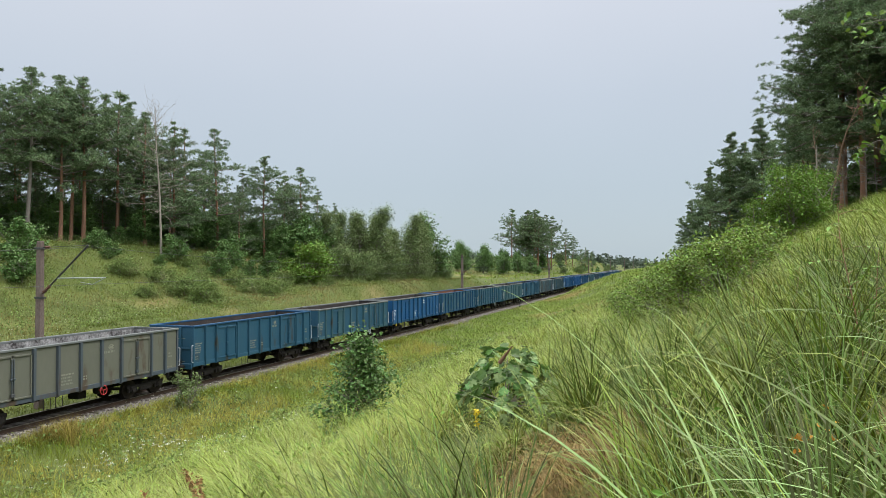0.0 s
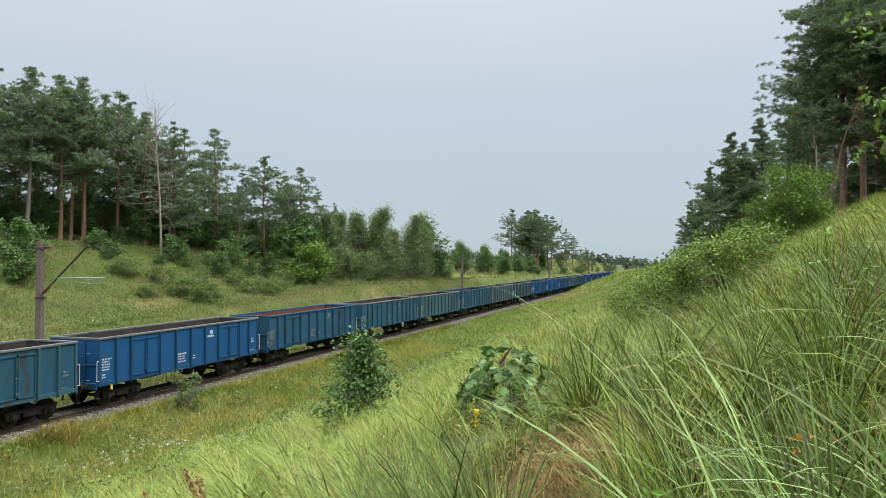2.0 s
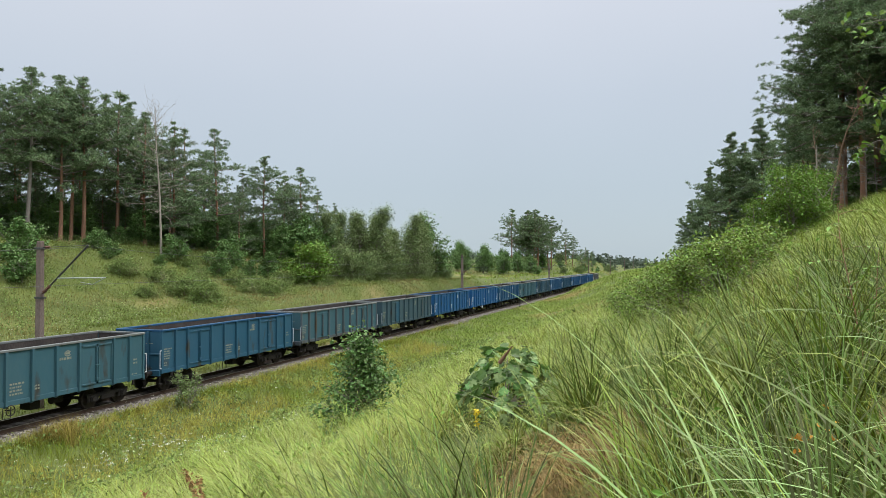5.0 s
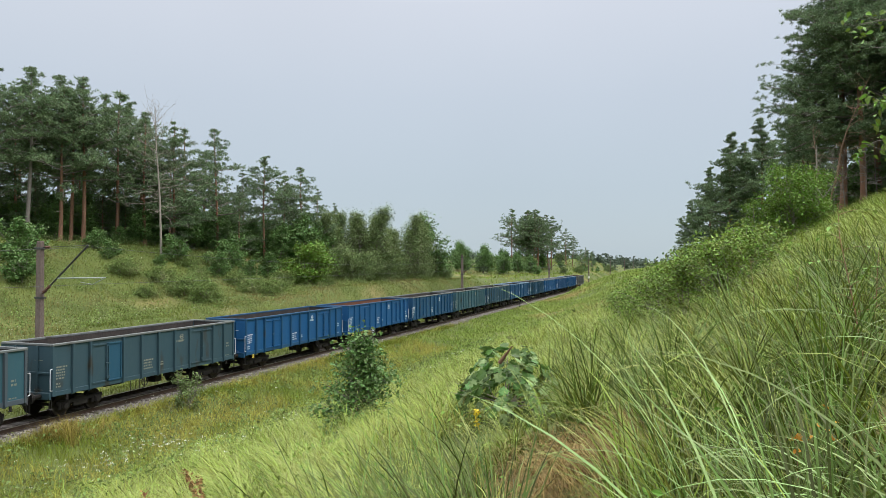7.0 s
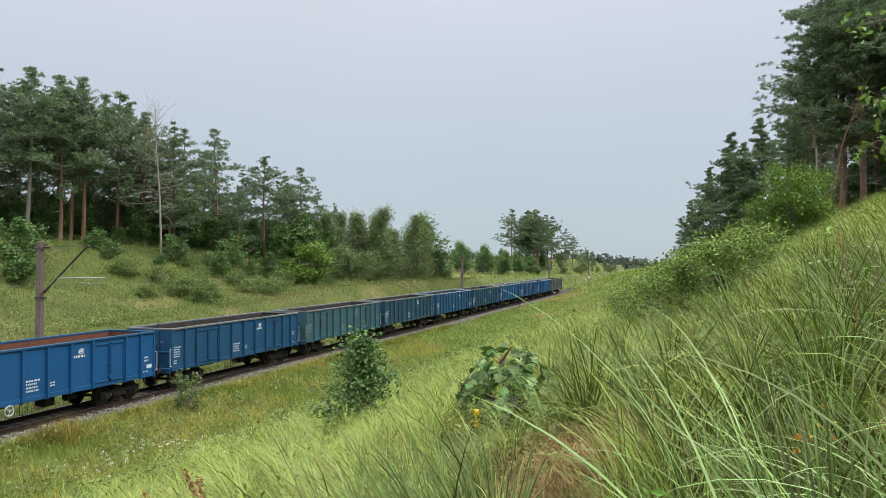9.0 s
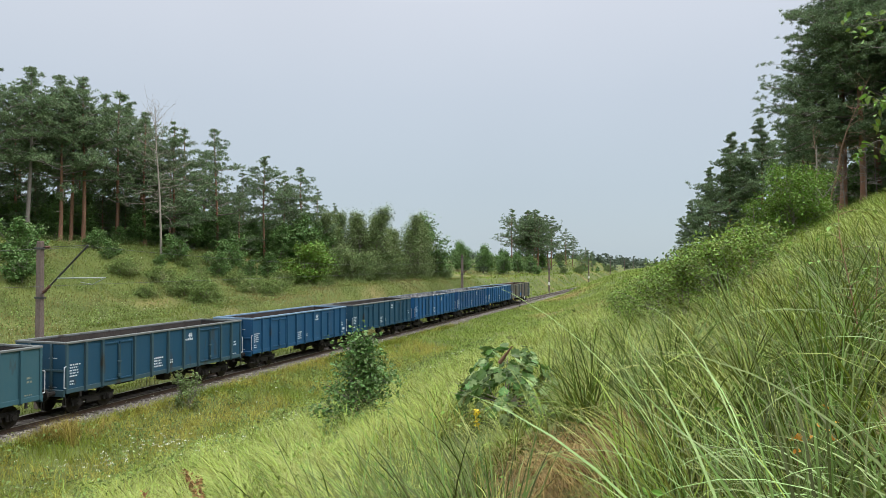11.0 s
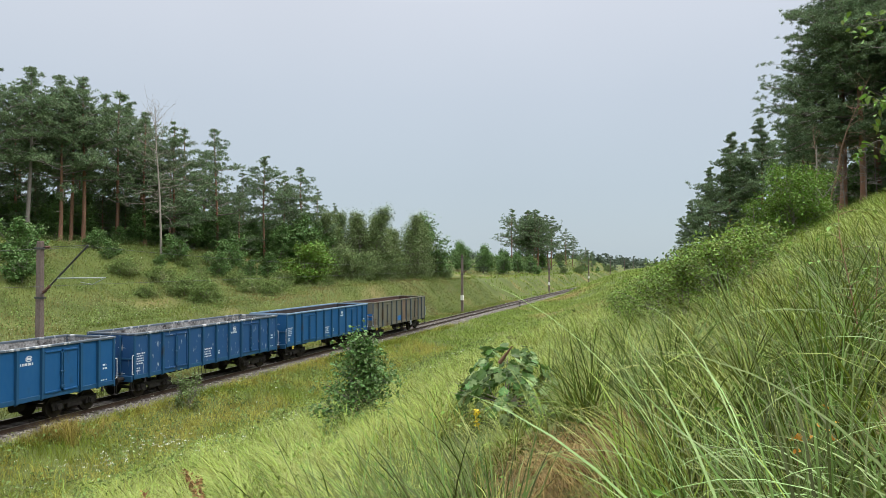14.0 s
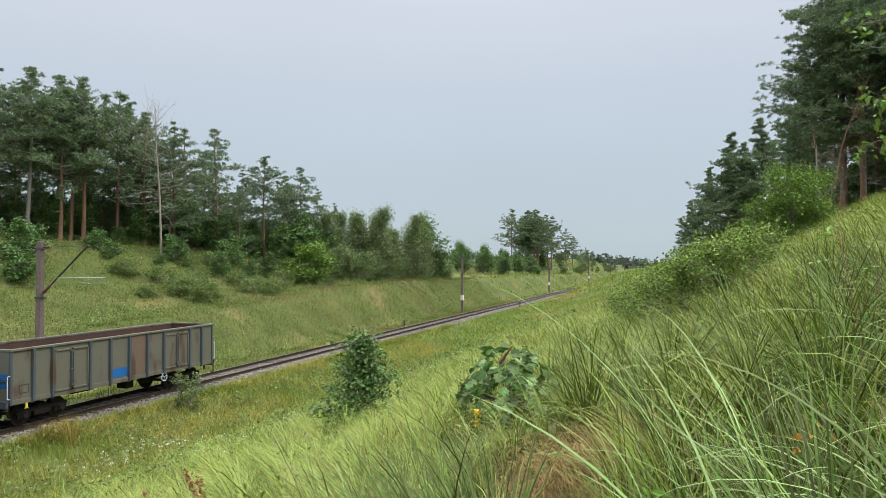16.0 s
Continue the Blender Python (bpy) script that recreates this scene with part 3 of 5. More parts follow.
def markings(w, mark_m):
    rs = np.random.RandomState(3)
    h = BODY / 2
    x = 1.403
    bm = bmesh.new()
    bar_rows(bm, x, -h + 5.4, 1.82, 0.8, 4, 0.135, 0.07, rs)
    part("number_marking", bm, mark_m, w)
    bm = bmesh.new()
    bar_rows(bm, x, -h + 7.78, 2.50, 0.85, 1, 0.1, 0.10, rs)
    part("owner_marking", bm, mark_m, w)
    bm = bmesh.new()
    for i in range(14):
        a0, a1 = i * 0.40 + 0.4, i * 0.40 + 0.70
        p = [(8.2 + r * 1.35 * math.cos(a), 2.76 + r * math.sin(a)) for r, a in ((0.13, a0), (0.13, a1), (0.075, a1), (0.075, a0))]
        bm.faces.new([bm.verts.new((x + 0.003, -h + q[0], q[1])) for q in p])
    box(bm, x, x + 0.004, -h + 8.1, -h + 8.3, 2.72, 2.80)
    part("round_emblem", bm, mark_m, w)
    bm = bmesh.new()
    bar_rows(bm, x, -h + 0.2, 2.2, 0.6, 5, 0.12, 0.06, rs)
    part("load_table", bm, mark_m, w)
    bm = bmesh.new()
    bar_rows(bm, x, -h + 0.2, 1.5, 0.3, 2, 0.12, 0.06, rs)
    part("length_marking", bm, mark_m, w)
    bm = bmesh.new()
    bar_rows(bm, x, -h + 12.1, 1.95, 0.3, 2, 0.16, 0.08, rs)
    part("end_marking", bm, mark_m, w)
    bm = bmesh.new()
    bar_rows(bm, x, -h + 12.0, 1.28, 0.45, 1, 0.16, 0.05, rs)
    part("sill_marking", bm, mark_m, w)
    bm = bmesh.new()
    bar_rows(bm, x, -h + 6.55, 1.6, 0.35, 2, 0.12, 0.07, rs)
    part("test_marking", bm, mark_m, w)
    for z in (1.28, 2.52):
        part("end_line", box(bmesh.new(), 0.45, 0.9, -h - 0.004, -h - 0.001, z, z + 0.02), mark_m, w)


DIRT = (0.055, 0.05, 0.045)
P_grey = paint("faded_grey_green_paint", (0.1224, 0.1296, 0.1044), (0.0864, 0.0648, 0.0468), (0.1728, 0.1656, 0.1368))
P_teal = paint("worn_teal_blue_paint", (0.016, 0.077, 0.132), (0.04, 0.04, 0.036), (0.055, 0.098, 0.130))
P_sea = paint("dull_sea_green_paint", (0.032, 0.094, 0.124), (0.04, 0.04, 0.036), (0.078, 0.118, 0.130))
P_slate = paint("dark_slate_blue_paint", (0.032, 0.07, 0.092), (0.04, 0.04, 0.036), (0.065, 0.09, 0.1))
P_blue = paint("bright_blue_paint", (0.006, 0.072, 0.205), (0.02, 0.045, 0.085), (0.03, 0.11, 0.22), at=0.68)
P_mid = paint("mid_blue_paint", (0.008, 0.062, 0.145), (0.03, 0.04, 0.055), (0.04, 0.085, 0.145), at=0.66)
P_deep = paint("deep_blue_paint", (0.01, 0.055, 0.105), (0.035, 0.035, 0.035), (0.035, 0.07, 0.1), at=0.64)
P_old = paint("weathered_grey_beige_paint", (0.125, 0.120, 0.092), (0.095, 0.062, 0.045), (0.18, 0.175, 0.15), at=0.58)
P_russet = paint("russet_stained_paint", (0.150, 0.105, 0.078), (0.085, 0.055, 0.040), (0.19, 0.155, 0.12), at=0.55)
P_stake = paint("blue_grey_stake_paint", (0.0612, 0.0828, 0.1044), (0.0720, 0.0540, 0.0396), (0.1152, 0.1080, 0.0936), at=0.55)
P_sill = paint("grimy_rust_brown_sill", (0.042, 0.042, 0.042), (0.055, 0.04, 0.032), (0.06, 0.06, 0.058), at=0.52)
P_patch = paint("fresh_blue_patch_paint", (0.015, 0.12, 0.36), DIRT, (0.03, 0.13, 0.33), at=0.75)
P_rim = paint("pale_worn_rim_paint", (0.1224, 0.1368, 0.1368), DIRT, (0.1872, 0.1872, 0.1800))
P_lightrim = paint("light_blue_rim_paint", (0.1440, 0.2376, 0.3456), DIRT, (0.2160, 0.2880, 0.3600), at=0.7)
P_white_blue = paint("lime_splashed_blue_paint", (0.0108, 0.0612, 0.1728), (0.3600, 0.3888, 0.4320), (0.0360, 0.0792, 0.1584), third=(0.42, 0.46, 0.50), at=0.66, patches=5.0)
P_lime_rim = paint("lime_crusted_rim", (0.075, 0.10, 0.13), DIRT, (0.16, 0.17, 0.18), third=(0.50, 0.51, 0.52), at=0.60, patches=2.5)


def patch(w, y0, y1, z0, z1, m):
    bm = bmesh.new()
    box(bm, 1.401, 1.406, -BODY / 2 + y0, -BODY / 2 + y1, z0, z1)
    part("paint_patch", bm, m, w)


def grey_patches(w):
    patch(w, 5.28, 6.32, 1.28, 1.72, P_patch)
    patch(w, 8.7, 8.78, 2.3, 2.36, P_patch)
    patch(w, 6.49, 7.51, 1.24, 3.12, P_russet)
    patch(w, 7.70, 8.15, 2.72, 3.05, P_russet)
    patch(w, 0.42, 0.46, 1.42, 1.78, P_sill)
    patch(w, 0.86, 0.90, 1.42, 1.78, P_sill)
    patch(w, 0.46, 0.86, 1.42, 1.46, P_sill)
    patch(w, 0.46, 0.86, 1.74, 1.78, P_sill)
    bm = bmesh.new()
    box(bm, 0.2, 1.30, -BODY / 2 - 0.006, -BODY / 2 - 0.001, 1.7, 2.25)
    part("paint_patch", bm, P_patch, w)


def white_label(w):
    patch(w, 12.25, 12.6, 1.45, 1.62, M_white)


TRAIN = [
    # P_mid stakes on P_blue bodies: the tone step stands in for their shadow lines
    # body, rim, stakes, inside, marks, door, label
    (P_old, P_old, P_stake, M_rust_dark, M_under, P_old, "weathered grey-beige open goods wagon with blue patches", M_white, 2.4, [grey_patches]),
    (P_blue, P_lightrim, P_mid, M_coal, M_white, P_blue, "bright blue open goods wagon with a pale rim", M_under, 2.4, []),
    (P_white_blue, P_lime_rim, P_mid, M_lime, M_white, P_white_blue, "blue open goods wagon splashed with white lime", M_under, 2.4, []),
    (P_blue, P_lime_rim, P_mid, M_lime, M_white, P_mid, "blue open goods wagon with lime inside", M_under, -1.0, []),
    (P_deep, P_rim, P_deep, M_coal, M_white, P_deep, "deep blue worn open goods wagon", M_under, -1.0, []),
    (P_mid, P_lightrim, P_mid, M_coal, M_white, P_mid, "mid-blue open goods wagon with a light blue rim", M_under, 2.4, [white_label]),
    (P_deep, P_rim, P_slate, M_coal, M_white, P_deep, "dark blue grimy open goods wagon", M_under, 2.4, []),
    (P_sea, P_rim, P_sea, M_coal, M_faded_marks, P_sea, "dull sea-green open goods wagon", M_under, -1.0, []),
    (P_mid, P_rim, P_mid, M_coal, M_white, P_mid, "mid-blue open goods wagon with a dark inside", M_under, -1.0, []),
    (P_blue, P_mid, P_blue, M_rust, M_white, P_blue, "bright blue open goods wagon with a rusty inside", M_white, -1.8, [white_label]),
    (P_blue, P_mid, P_mid, M_coal, M_white, P_blue, "bright blue open goods wagon with white markings", M_under, 2.4, []),
    (P_slate, P_rim, P_slate, M_coal, M_faded_marks, P_teal, "dark slate open goods wagon with a blue door", M_under, -1.0, []),
    (P_sea, P_rim, P_stake, M_coal, M_faded_marks, P_sea, "faded grey-teal open goods wagon", M_under, 2.4, []),
    (P_teal, P_mid, P_teal, M_coal, M_faded_marks, P_teal, "worn teal-blue open goods wagon", M_under, 2.4, []),
    (P_sea, P_rim, P_sea, M_coal, M_faded_marks, P_sea, "dull sea-green open goods wagon with faded marks", M_under, -1.0, []),
    (P_teal, P_rim, P_teal, M_coal, M_faded_marks, P_teal, "worn teal-blue open goods wagon with yellow marks", M_white, 2.4, []),
    (P_teal, P_mid, P_mid, M_rust, M_faded_marks, P_teal, "teal-blue open goods wagon with a rusty inside", M_under, 2.4, []),
    (P_blue, P_rim, P_mid, M_coal, M_white, P_blue, "bright blue open goods wagon with a worn rim", M_under, 2.4, []),
    (P_teal, P_rim, P_sea, M_coal, M_faded_marks, P_sea, "greenish teal open goods wagon", M_white, 2.4, []),
    (P_teal, P_mid, P_teal, M_coal, M_faded_marks, P_teal, "worn teal-blue open goods wagon with a dark inside", M_under, 2.4, []),
    (P_grey, P_rim, P_stake, M_lime, M_faded_marks, P_grey, "faded grey-green open goods wagon with a red brake wheel", M_red, 1.3, []),
]

rail_line()
sleepers()
overhead_line()
track_marker(2.2, 110.3, -0.45, 0.95)
track_marker(-2.4, 73.1, -0.45, 0.8)
WAGONS = [wagon(*row) for row in TRAIN]


# ---- plants: builders ----
def unit(v):
    return v / (np.linalg.norm(v, axis=-1, keepdims=True) + 1e-9)


def needle_tufts(c, rs, per, size, wide, rise=0.35):
    """Bundles of pointed needle sprays round the points c."""
    n = len(c)
    d = unit(rs.normal(size=(n, per, 3)) * np.array([1, 1, 0.8]) + np.array([0, 0, rise]))
    s = unit(np.cross(d, rs.normal(size=(n, per, 3))))
    ln = size * (0.6 + 0.8 * rs.rand(n, per, 1))
    base = c[:, None, :] + d * ln * 0.05 + rs.normal(size=(n, per, 3)) * size * 0.35 * np.array([1, 1, 0.5])
    v = np.stack([base - s * wide, base + s * wide, base + d * ln], 2).reshape(-1, 3)
    return v, np.arange(len(v)).reshape(-1, 3)


def leaf_quads(c, rs, size, wide, flat=0.5, droop=0.0):
    n = len(c)
    d = unit(rs.normal(size=(n, 3)) * np.array([1, 1, flat]) - np.array([0, 0, droop]))
    s = unit(np.cross(d, rs.normal(size=(n, 3)) * 0.6 + np.array([0, 0, 1.0])))
    nrm = np.cross(s, d)
    ln = size * (0.6 + 0.7 * rs.rand(n, 1))
    v = np.stack([c, c + d * ln * 0.45 + s * ln * wide + nrm * ln * 0.08, c + d * ln - np.array([0, 0, 1]) * ln * 0.15, c + d * ln * 0.45 - s * ln * wide + nrm * ln * 0.08], 1)
    return v.reshape(-1, 3), np.arange(4 * n).reshape(-1, 4)


def leaf_blades(c, rs, size, wide, flat=0.5, droop=0.0):
    """Pointed leaves folded along the rib, two faces each."""
    n = len(c)
    d = unit(rs.normal(size=(n, 3)) * np.array([1, 1, flat]) - np.array([0, 0, droop]))
    s = unit(np.cross(d, rs.normal(size=(n, 3)) * 0.6 + np.array([0, 0, 1.0])))
    nrm = np.cross(s, d)
    ln = size * (0.6 + 0.7 * rs.rand(n, 1))
    down = np.array([0, 0, 1]) * ln
    v = np.stack([c, c + d * ln * 0.28 + s * ln * wide + nrm * ln * 0.08, c + d * ln * 0.66 + s * ln * wide * 0.72 + nrm * ln * 0.06 - down * 0.05, c + d * ln - down * 0.16,
                  c + d * ln * 0.66 - s * ln * wide * 0.72 + nrm * ln * 0.06 - down * 0.05, c + d * ln * 0.28 - s * ln * wide + nrm * ln * 0.08], 1)
    f = (np.arange(n) * 6)[:, None, None] + np.array([(0, 1, 2, 3), (0, 3, 4, 5)])[None]
    return v.reshape(-1, 3), f.reshape(-1, 4)


def limb(rs, a, d, length, r, steps=4, droop=0.0, jit=0.16):
    pts = [np.array(a, float)]
    d = np.array(d, float)
    for _ in range(steps):
        d = unit(d + rs.normal(size=3) * jit + np.array([0, 0, droop]))
        pts.append(pts[-1] + d * length / steps)
    return pts, [(p, q, r * (1 - 0.8 * i / steps), r * (1 - 0.8 * (i + 1) / steps)) for i, (p, q) in enumerate(zip(pts, pts[1:]))]


def pine(seed, tall, crown, spread, label, bark=None, limbs=35, per=14, size=0.27, wide=0.036, pads=7):
    """A Scots pine with a bare trunk and an open crown of needle pads on limbs."""
    rs = np.random.RandomState(seed)
    t = new("pine_tree")
    tagged(t, label, "tree", "pines of the forest")
    lean = rs.normal(size=2) * 0.02
    pts = [np.array([lean[0] * z + 0.10 * math.sin(z * 0.33 + seed), lean[1] * z + 0.10 * math.cos(z * 0.29 + seed), z]) for z in np.linspace(-0.4, tall, 15)]
    r0 = 0.0118 * tall + 0.03
    rad = [r0 * (1 - 0.88 * (i / 14)) * (1.25 if i == 0 else 1) for i in range(15)]
    v, f = tubes([(p, q, a, b) for p, q, a, b in zip(pts, pts[1:], rad, rad[1:])], 9)
    linked("trunk", np_mesh("trunk", v, f, True), bark or M_bark_red, t)
    segs, tuft = [], []
    for i in range(limbs):
        k = (i + rs.rand()) / limbs
        z = tall * (crown + (0.985 - crown) * k)
        j = min(13, int((z + 0.4) / (tall + 0.4) * 14))
        base = pts[j] + (pts[j + 1] - pts[j]) * (((z + 0.4) / (tall + 0.4) * 14) - j)
        az = i * 2.4 + rs.normal() * 0.5
        prof = (0.55 + 0.55 * math.sin(math.pi * min(1, 0.2 + 0.9 * k))) * (1 - 0.82 * k ** 1.5)
        length = spread * prof * (0.55 + 0.75 * rs.rand())
        up = 0.05 + 0.5 * k + 0.22 * rs.normal()
        lp, ls = limb(rs, base, unit(np.array([math.cos(az), math.sin(az), up])), length, 0.022 + 0.012 * length, 4, 0.03)
        segs += ls
        count = max(2, int(pads * 1.7 * length / spread))
        for q in range(count):
            u = 0.30 + 0.70 * (q + rs.rand()) / count
            a = u * 4
            i0 = min(3, int(a))
            p = lp[i0] + (lp[i0 + 1] - lp[i0]) * (a - i0)
            dd = unit(np.array([rs.normal(), rs.normal(), 0.25]))
            e = p + dd * length * 0.24 * (0.4 + rs.rand())
            segs.append((p, e, 0.012, 0.004))
            along = (e - p) * 0.55
            for _ in range(5):
                tuft.append(e + along * (rs.rand() - 0.6) + rs.normal(size=3) * np.array([0.27, 0.27, 0.085]) * min(1, 0.35 + 0.4 * length))
    for i in range(9):
        z = tall * (0.25 + (crown - 0.2) * rs.rand())
        j = min(13, int((z + 0.4) / (tall + 0.4) * 14))
        az = rs.rand() * 6.28
        segs += limb(rs, pts[j], unit(np.array([math.cos(az), math.sin(az), -0.05])), 0.5 + 1.4 * rs.rand(), 0.02, 3)[1]
    v, f = tubes(segs, 4)
    tagged(linked("branchwork", np_mesh("branches", v, f, True), M_bark_grey, t), kind="stuff")
    v, f = needle_tufts(np.array(tuft), rs, per, size, wide)
    linked("crown", np_mesh("crown", v, f), M_needle, t, "dark green needle crown")
    return t


def leafy(name, seed, tall, wide, leaf, count, material, label, category, group, stems=1, low=0.15, clumps=40, bark=None, slim=0.30, shape=1.0, flat=0.5, fine=False, cone=0.0):
    """A broad-leaved tree or bush: stems, limbs, and leaves in clumps with gaps between them."""
    rs = np.random.RandomState(seed)
    t = new(name)
    tagged(t, label, category, group)
    segs, ends = [], []
    for s in range(stems):
        az = s * 2.4 + rs.rand()
        off = np.array([math.cos(az), math.sin(az), 0]) * (0.12 * wide if stems > 1 else 0)
        d = unit(np.array([math.cos(az) * 0.35 * (stems > 1), math.sin(az) * 0.35 * (stems > 1), 1.0]))
        sp, ss = limb(rs, off * 0.4 + np.array([0, 0, -0.15]), d, tall * (0.7 + 0.25 * rs.rand()), 0.012 * tall + 0.008, 6, 0.02, 0.08)
        segs += ss
        for i in range(max(4, clumps // stems)):
            k = low + (1 - low) * rs.rand()
            a = k * 6
            i0 = min(5, int(a))
            p = sp[i0] + (sp[i0 + 1] - sp[i0]) * (a - i0)
            z = rs.rand()
            az2 = rs.rand() * 6.28
            taper = 1 - (cone or (0.55 if stems == 5 else 0.0)) * k
            r = taper * wide / 2 * math.sqrt(max(0.05, 1 - abs(2 * (k - 0.42)) ** (2.2 * shape))) * (0.35 + 0.70 * math.sqrt(rs.rand()))
            e = np.array([p[0] + r * math.cos(az2), p[1] + r * math.sin(az2), tall * (low * 0.6 + (1 - low * 0.6) * (k + 0.10 * (z - 0.5)))])
            segs.append((p, e, 0.006 * tall * (1 - 0.6 * k) + 0.003, 0.003))
            ends.append((p, e))
    v, f = tubes(segs, 5)
    tagged(linked("branchwork" if stems > 1 else "trunk", np_mesh("stems", v, f, True), bark or M_bark_grey, t), kind="stuff" if stems > 1 else "")
    c = []
    per = count // len(ends)
    cs = 0.085 * wide + 0.012 * tall
    for p, e in ends:
        u = rs.rand(per, 1) ** 0.6
        c.append(p + (e - p) * (0.35 + 0.7 * u) + rs.normal(size=(per, 3)) * cs * np.array([0.8, 0.8, 0.55]) * (0.45 + 0.55 * u))
    c = np.concatenate(c)
    c[:, 2] = np.maximum(c[:, 2], 0.03)
    v, f = (leaf_blades if fine else leaf_quads)(c, rs, leaf, slim, flat)
    linked("crown", np_mesh("crown", v, f), material, t)
    return t


def dead_tree(seed, tall, material, label, sweep=0.6, thin=1.0, n=46, bow=0.05, lowest=0.30):
    rs = np.random.RandomState(seed)
    t = new("dead_tree")
    tagged(t, label, "tree")
    sp, segs = limb(rs, (0, 0, -0.3), (0, 0, 1), tall, 0.012 * tall * thin, 10, 0.06, bow)
    v, f = tubes(segs, 7)
    linked("trunk", np_mesh("trunk", v, f, True), material, t)
    segs = []
    for i in range(n):
        k = lowest + (0.98 - lowest) * i / n
        a = k * 10
        i0 = min(9, int(a))
        p = sp[i0] + (sp[i0 + 1] - sp[i0]) * (a - i0)
        az = rs.rand() * 6.28
        up = -0.35 + 2.1 * k * k
        lp, ls = limb(rs, p, unit(np.array([math.cos(az), math.sin(az), up])), tall * sweep * 0.26 * (1.15 - 0.75 * k) * (0.5 + rs.rand()), 0.028 * thin, 4, 0.02)
        segs += ls
        for q in lp[1:]:
            for _ in range(2):
                segs += limb(rs, q, unit(rs.normal(size=3) + np.array([0, 0, 0.5])), 0.06 * tall * rs.rand() + 0.15, 0.011 * thin, 2)[1]
    v, f = tubes(segs, 4)
    tagged(linked("branchwork", np_mesh("branches", v, f, True), material, t, "bare twiggy branches"), kind="stuff")
    return t


def stand(ob, x, y, turn=0.0, size=1.0, sink=0.0):
    ob.location = (x, y, float(height(x, y)) - sink)
    ob.rotation_euler = (0, 0, turn)
    ob.scale = (size, size, size)
    return ob


def repeat(ob, x, y, turn=0.0, size=1.0, sink=0.0):
    m = Matrix.Translation((x, y, float(height(x, y)) - sink)) @ Matrix.Rotation(turn, 4, "Z")
    c = copy_thing(ob, m)
    c.scale = (size, size, size)
    return c


# ---- the pine forest beyond the track ----
rs = np.random.RandomState(11)
T = 17.0
PINES = [pine(21, T, 0.44, 4.7, "tall pine with a reddish trunk at the forest edge"),
         pine(22, T, 0.34, 5.0, "tall dark pine at the forest edge"),
         pine(23, T, 0.46, 4.4, "tall slender pine with a high crown", M_bark_grey),
         pine(24, T, 0.24, 5.4, "broad pine with a low open crown"),
         pine(25, T, 0.14, 4.8, "young full pine with needles low down", limbs=42)]
used = [False] * 5


def put_pine(kind, x, y, tall):
    turn = rs.rand() * 6.28
    size = tall / T
    if used[kind]:
        return repeat(PINES[kind], x, y, turn, size)
    used[kind] = True
    return stand(PINES[kind], x, y, turn, size)


# the edge of the wood: kind, x, y, height
for kind, x, y, tall in ((0, -39.5, 54.0, 17.6), (2, -38.3, 57.3, 18.4), (1, -37.0, 60.0, 17.2), (0, -37.6, 62.3, 16.6), (0, -36.4, 62.6, 18.6), (1, -35.6, 66.6, 18.0),
                         (2, -41.5, 64.0, 19.5), (3, -32.6, 67.9, 15.8), (4, -30.5, 69.5, 12.4), (3, -28.4, 75.6, 15.6), (4, -26.5, 77.5, 8.6), (0, -26.3, 82.9, 14.2),
                         (3, -24.0, 88.6, 14.0), (1, -27.3, 91.0, 11.5)):
    put_pine(kind, x, y, tall)
# a second row behind the edge
for kind, x, y, tall in ((1, -36.4, 71.7, 16.2), (3, -33.8, 76.8, 15.6), (4, -30.1, 69.6, 14.8), (4, -29.3, 82.5, 11.6), (1, -35.6, 82.5, 13.6), (3, -27.5, 89.5, 12.4), (4, -23.9, 92.8, 11.4), (4, -22.5, 95.4, 9.9), (1, -52.6, 68.4, 20.3), (1, -48.9, 71.7, 20.7), (3, -42.6, 71.7, 19.4), (0, -43.9, 77.6, 19.8)):
    put_pine(kind, x, y, tall)
for i in range(26):
    y = 30 + 82 * rs.rand()
    x = -42 - 36 * rs.rand() + 0.14 * max(0, y - 50)
    tall = float(np.interp(y, [30, 66, 82, 112], [17.0, 15.5, 11.5, 8.0])) * (0.82 + 0.28 * rs.rand()) * (1.0 if x > -58 else 0.95)
    put_pine(int(rs.choice([0, 1, 2, 3, 4], p=[0.25, 0.25, 0.2, 0.15, 0.15])), x, y, tall)

stand(dead_tree(31, 16.4, M_dead_wood, "dead leafless tree with pale peeling bark", 1.25, 0.70, 70, 0.025), -27.2, 64.2, 0.4)

# undergrowth and broad-leaved trees
BROAD = leafy("broadleaf_tree", 41, 8.0, 5.6, 0.36, 5200, M_leaf, "dense dark green broad-leaved tree", "tree", "broad-leaved trees", clumps=90, low=0.10, slim=0.36)
ASPEN = leafy("aspen_tree", 42, 8.0, 6.4, 0.20, 7600, M_leaf_willow, "slim grey-green aspen beside the meadow", "tree", "broad-leaved trees", clumps=170, low=0.06, shape=0.75, slim=0.36, cone=0.74)
BUSH = leafy("broad_bush", 43, 3.0, 4.2, 0.24, 4200, M_leaf_light, "round bright green bush on the slope", "bush", "bushes", stems=6, clumps=70, low=0.05)
WILLOW = leafy("willow_bush", 44, 3.4, 4.0, 0.34, 3600, M_leaf_willow, "grey-green willow bush on the bank", "bush", "bushes", stems=7, clumps=70, low=0.05, slim=0.17, flat=1.2)
DARKBUSH = leafy("dark_bush", 45, 2.6, 3.0, 0.24, 2400, M_leaf, "dark green bush in the meadow", "bush", "bushes", stems=5, clumps=50, low=0.05)
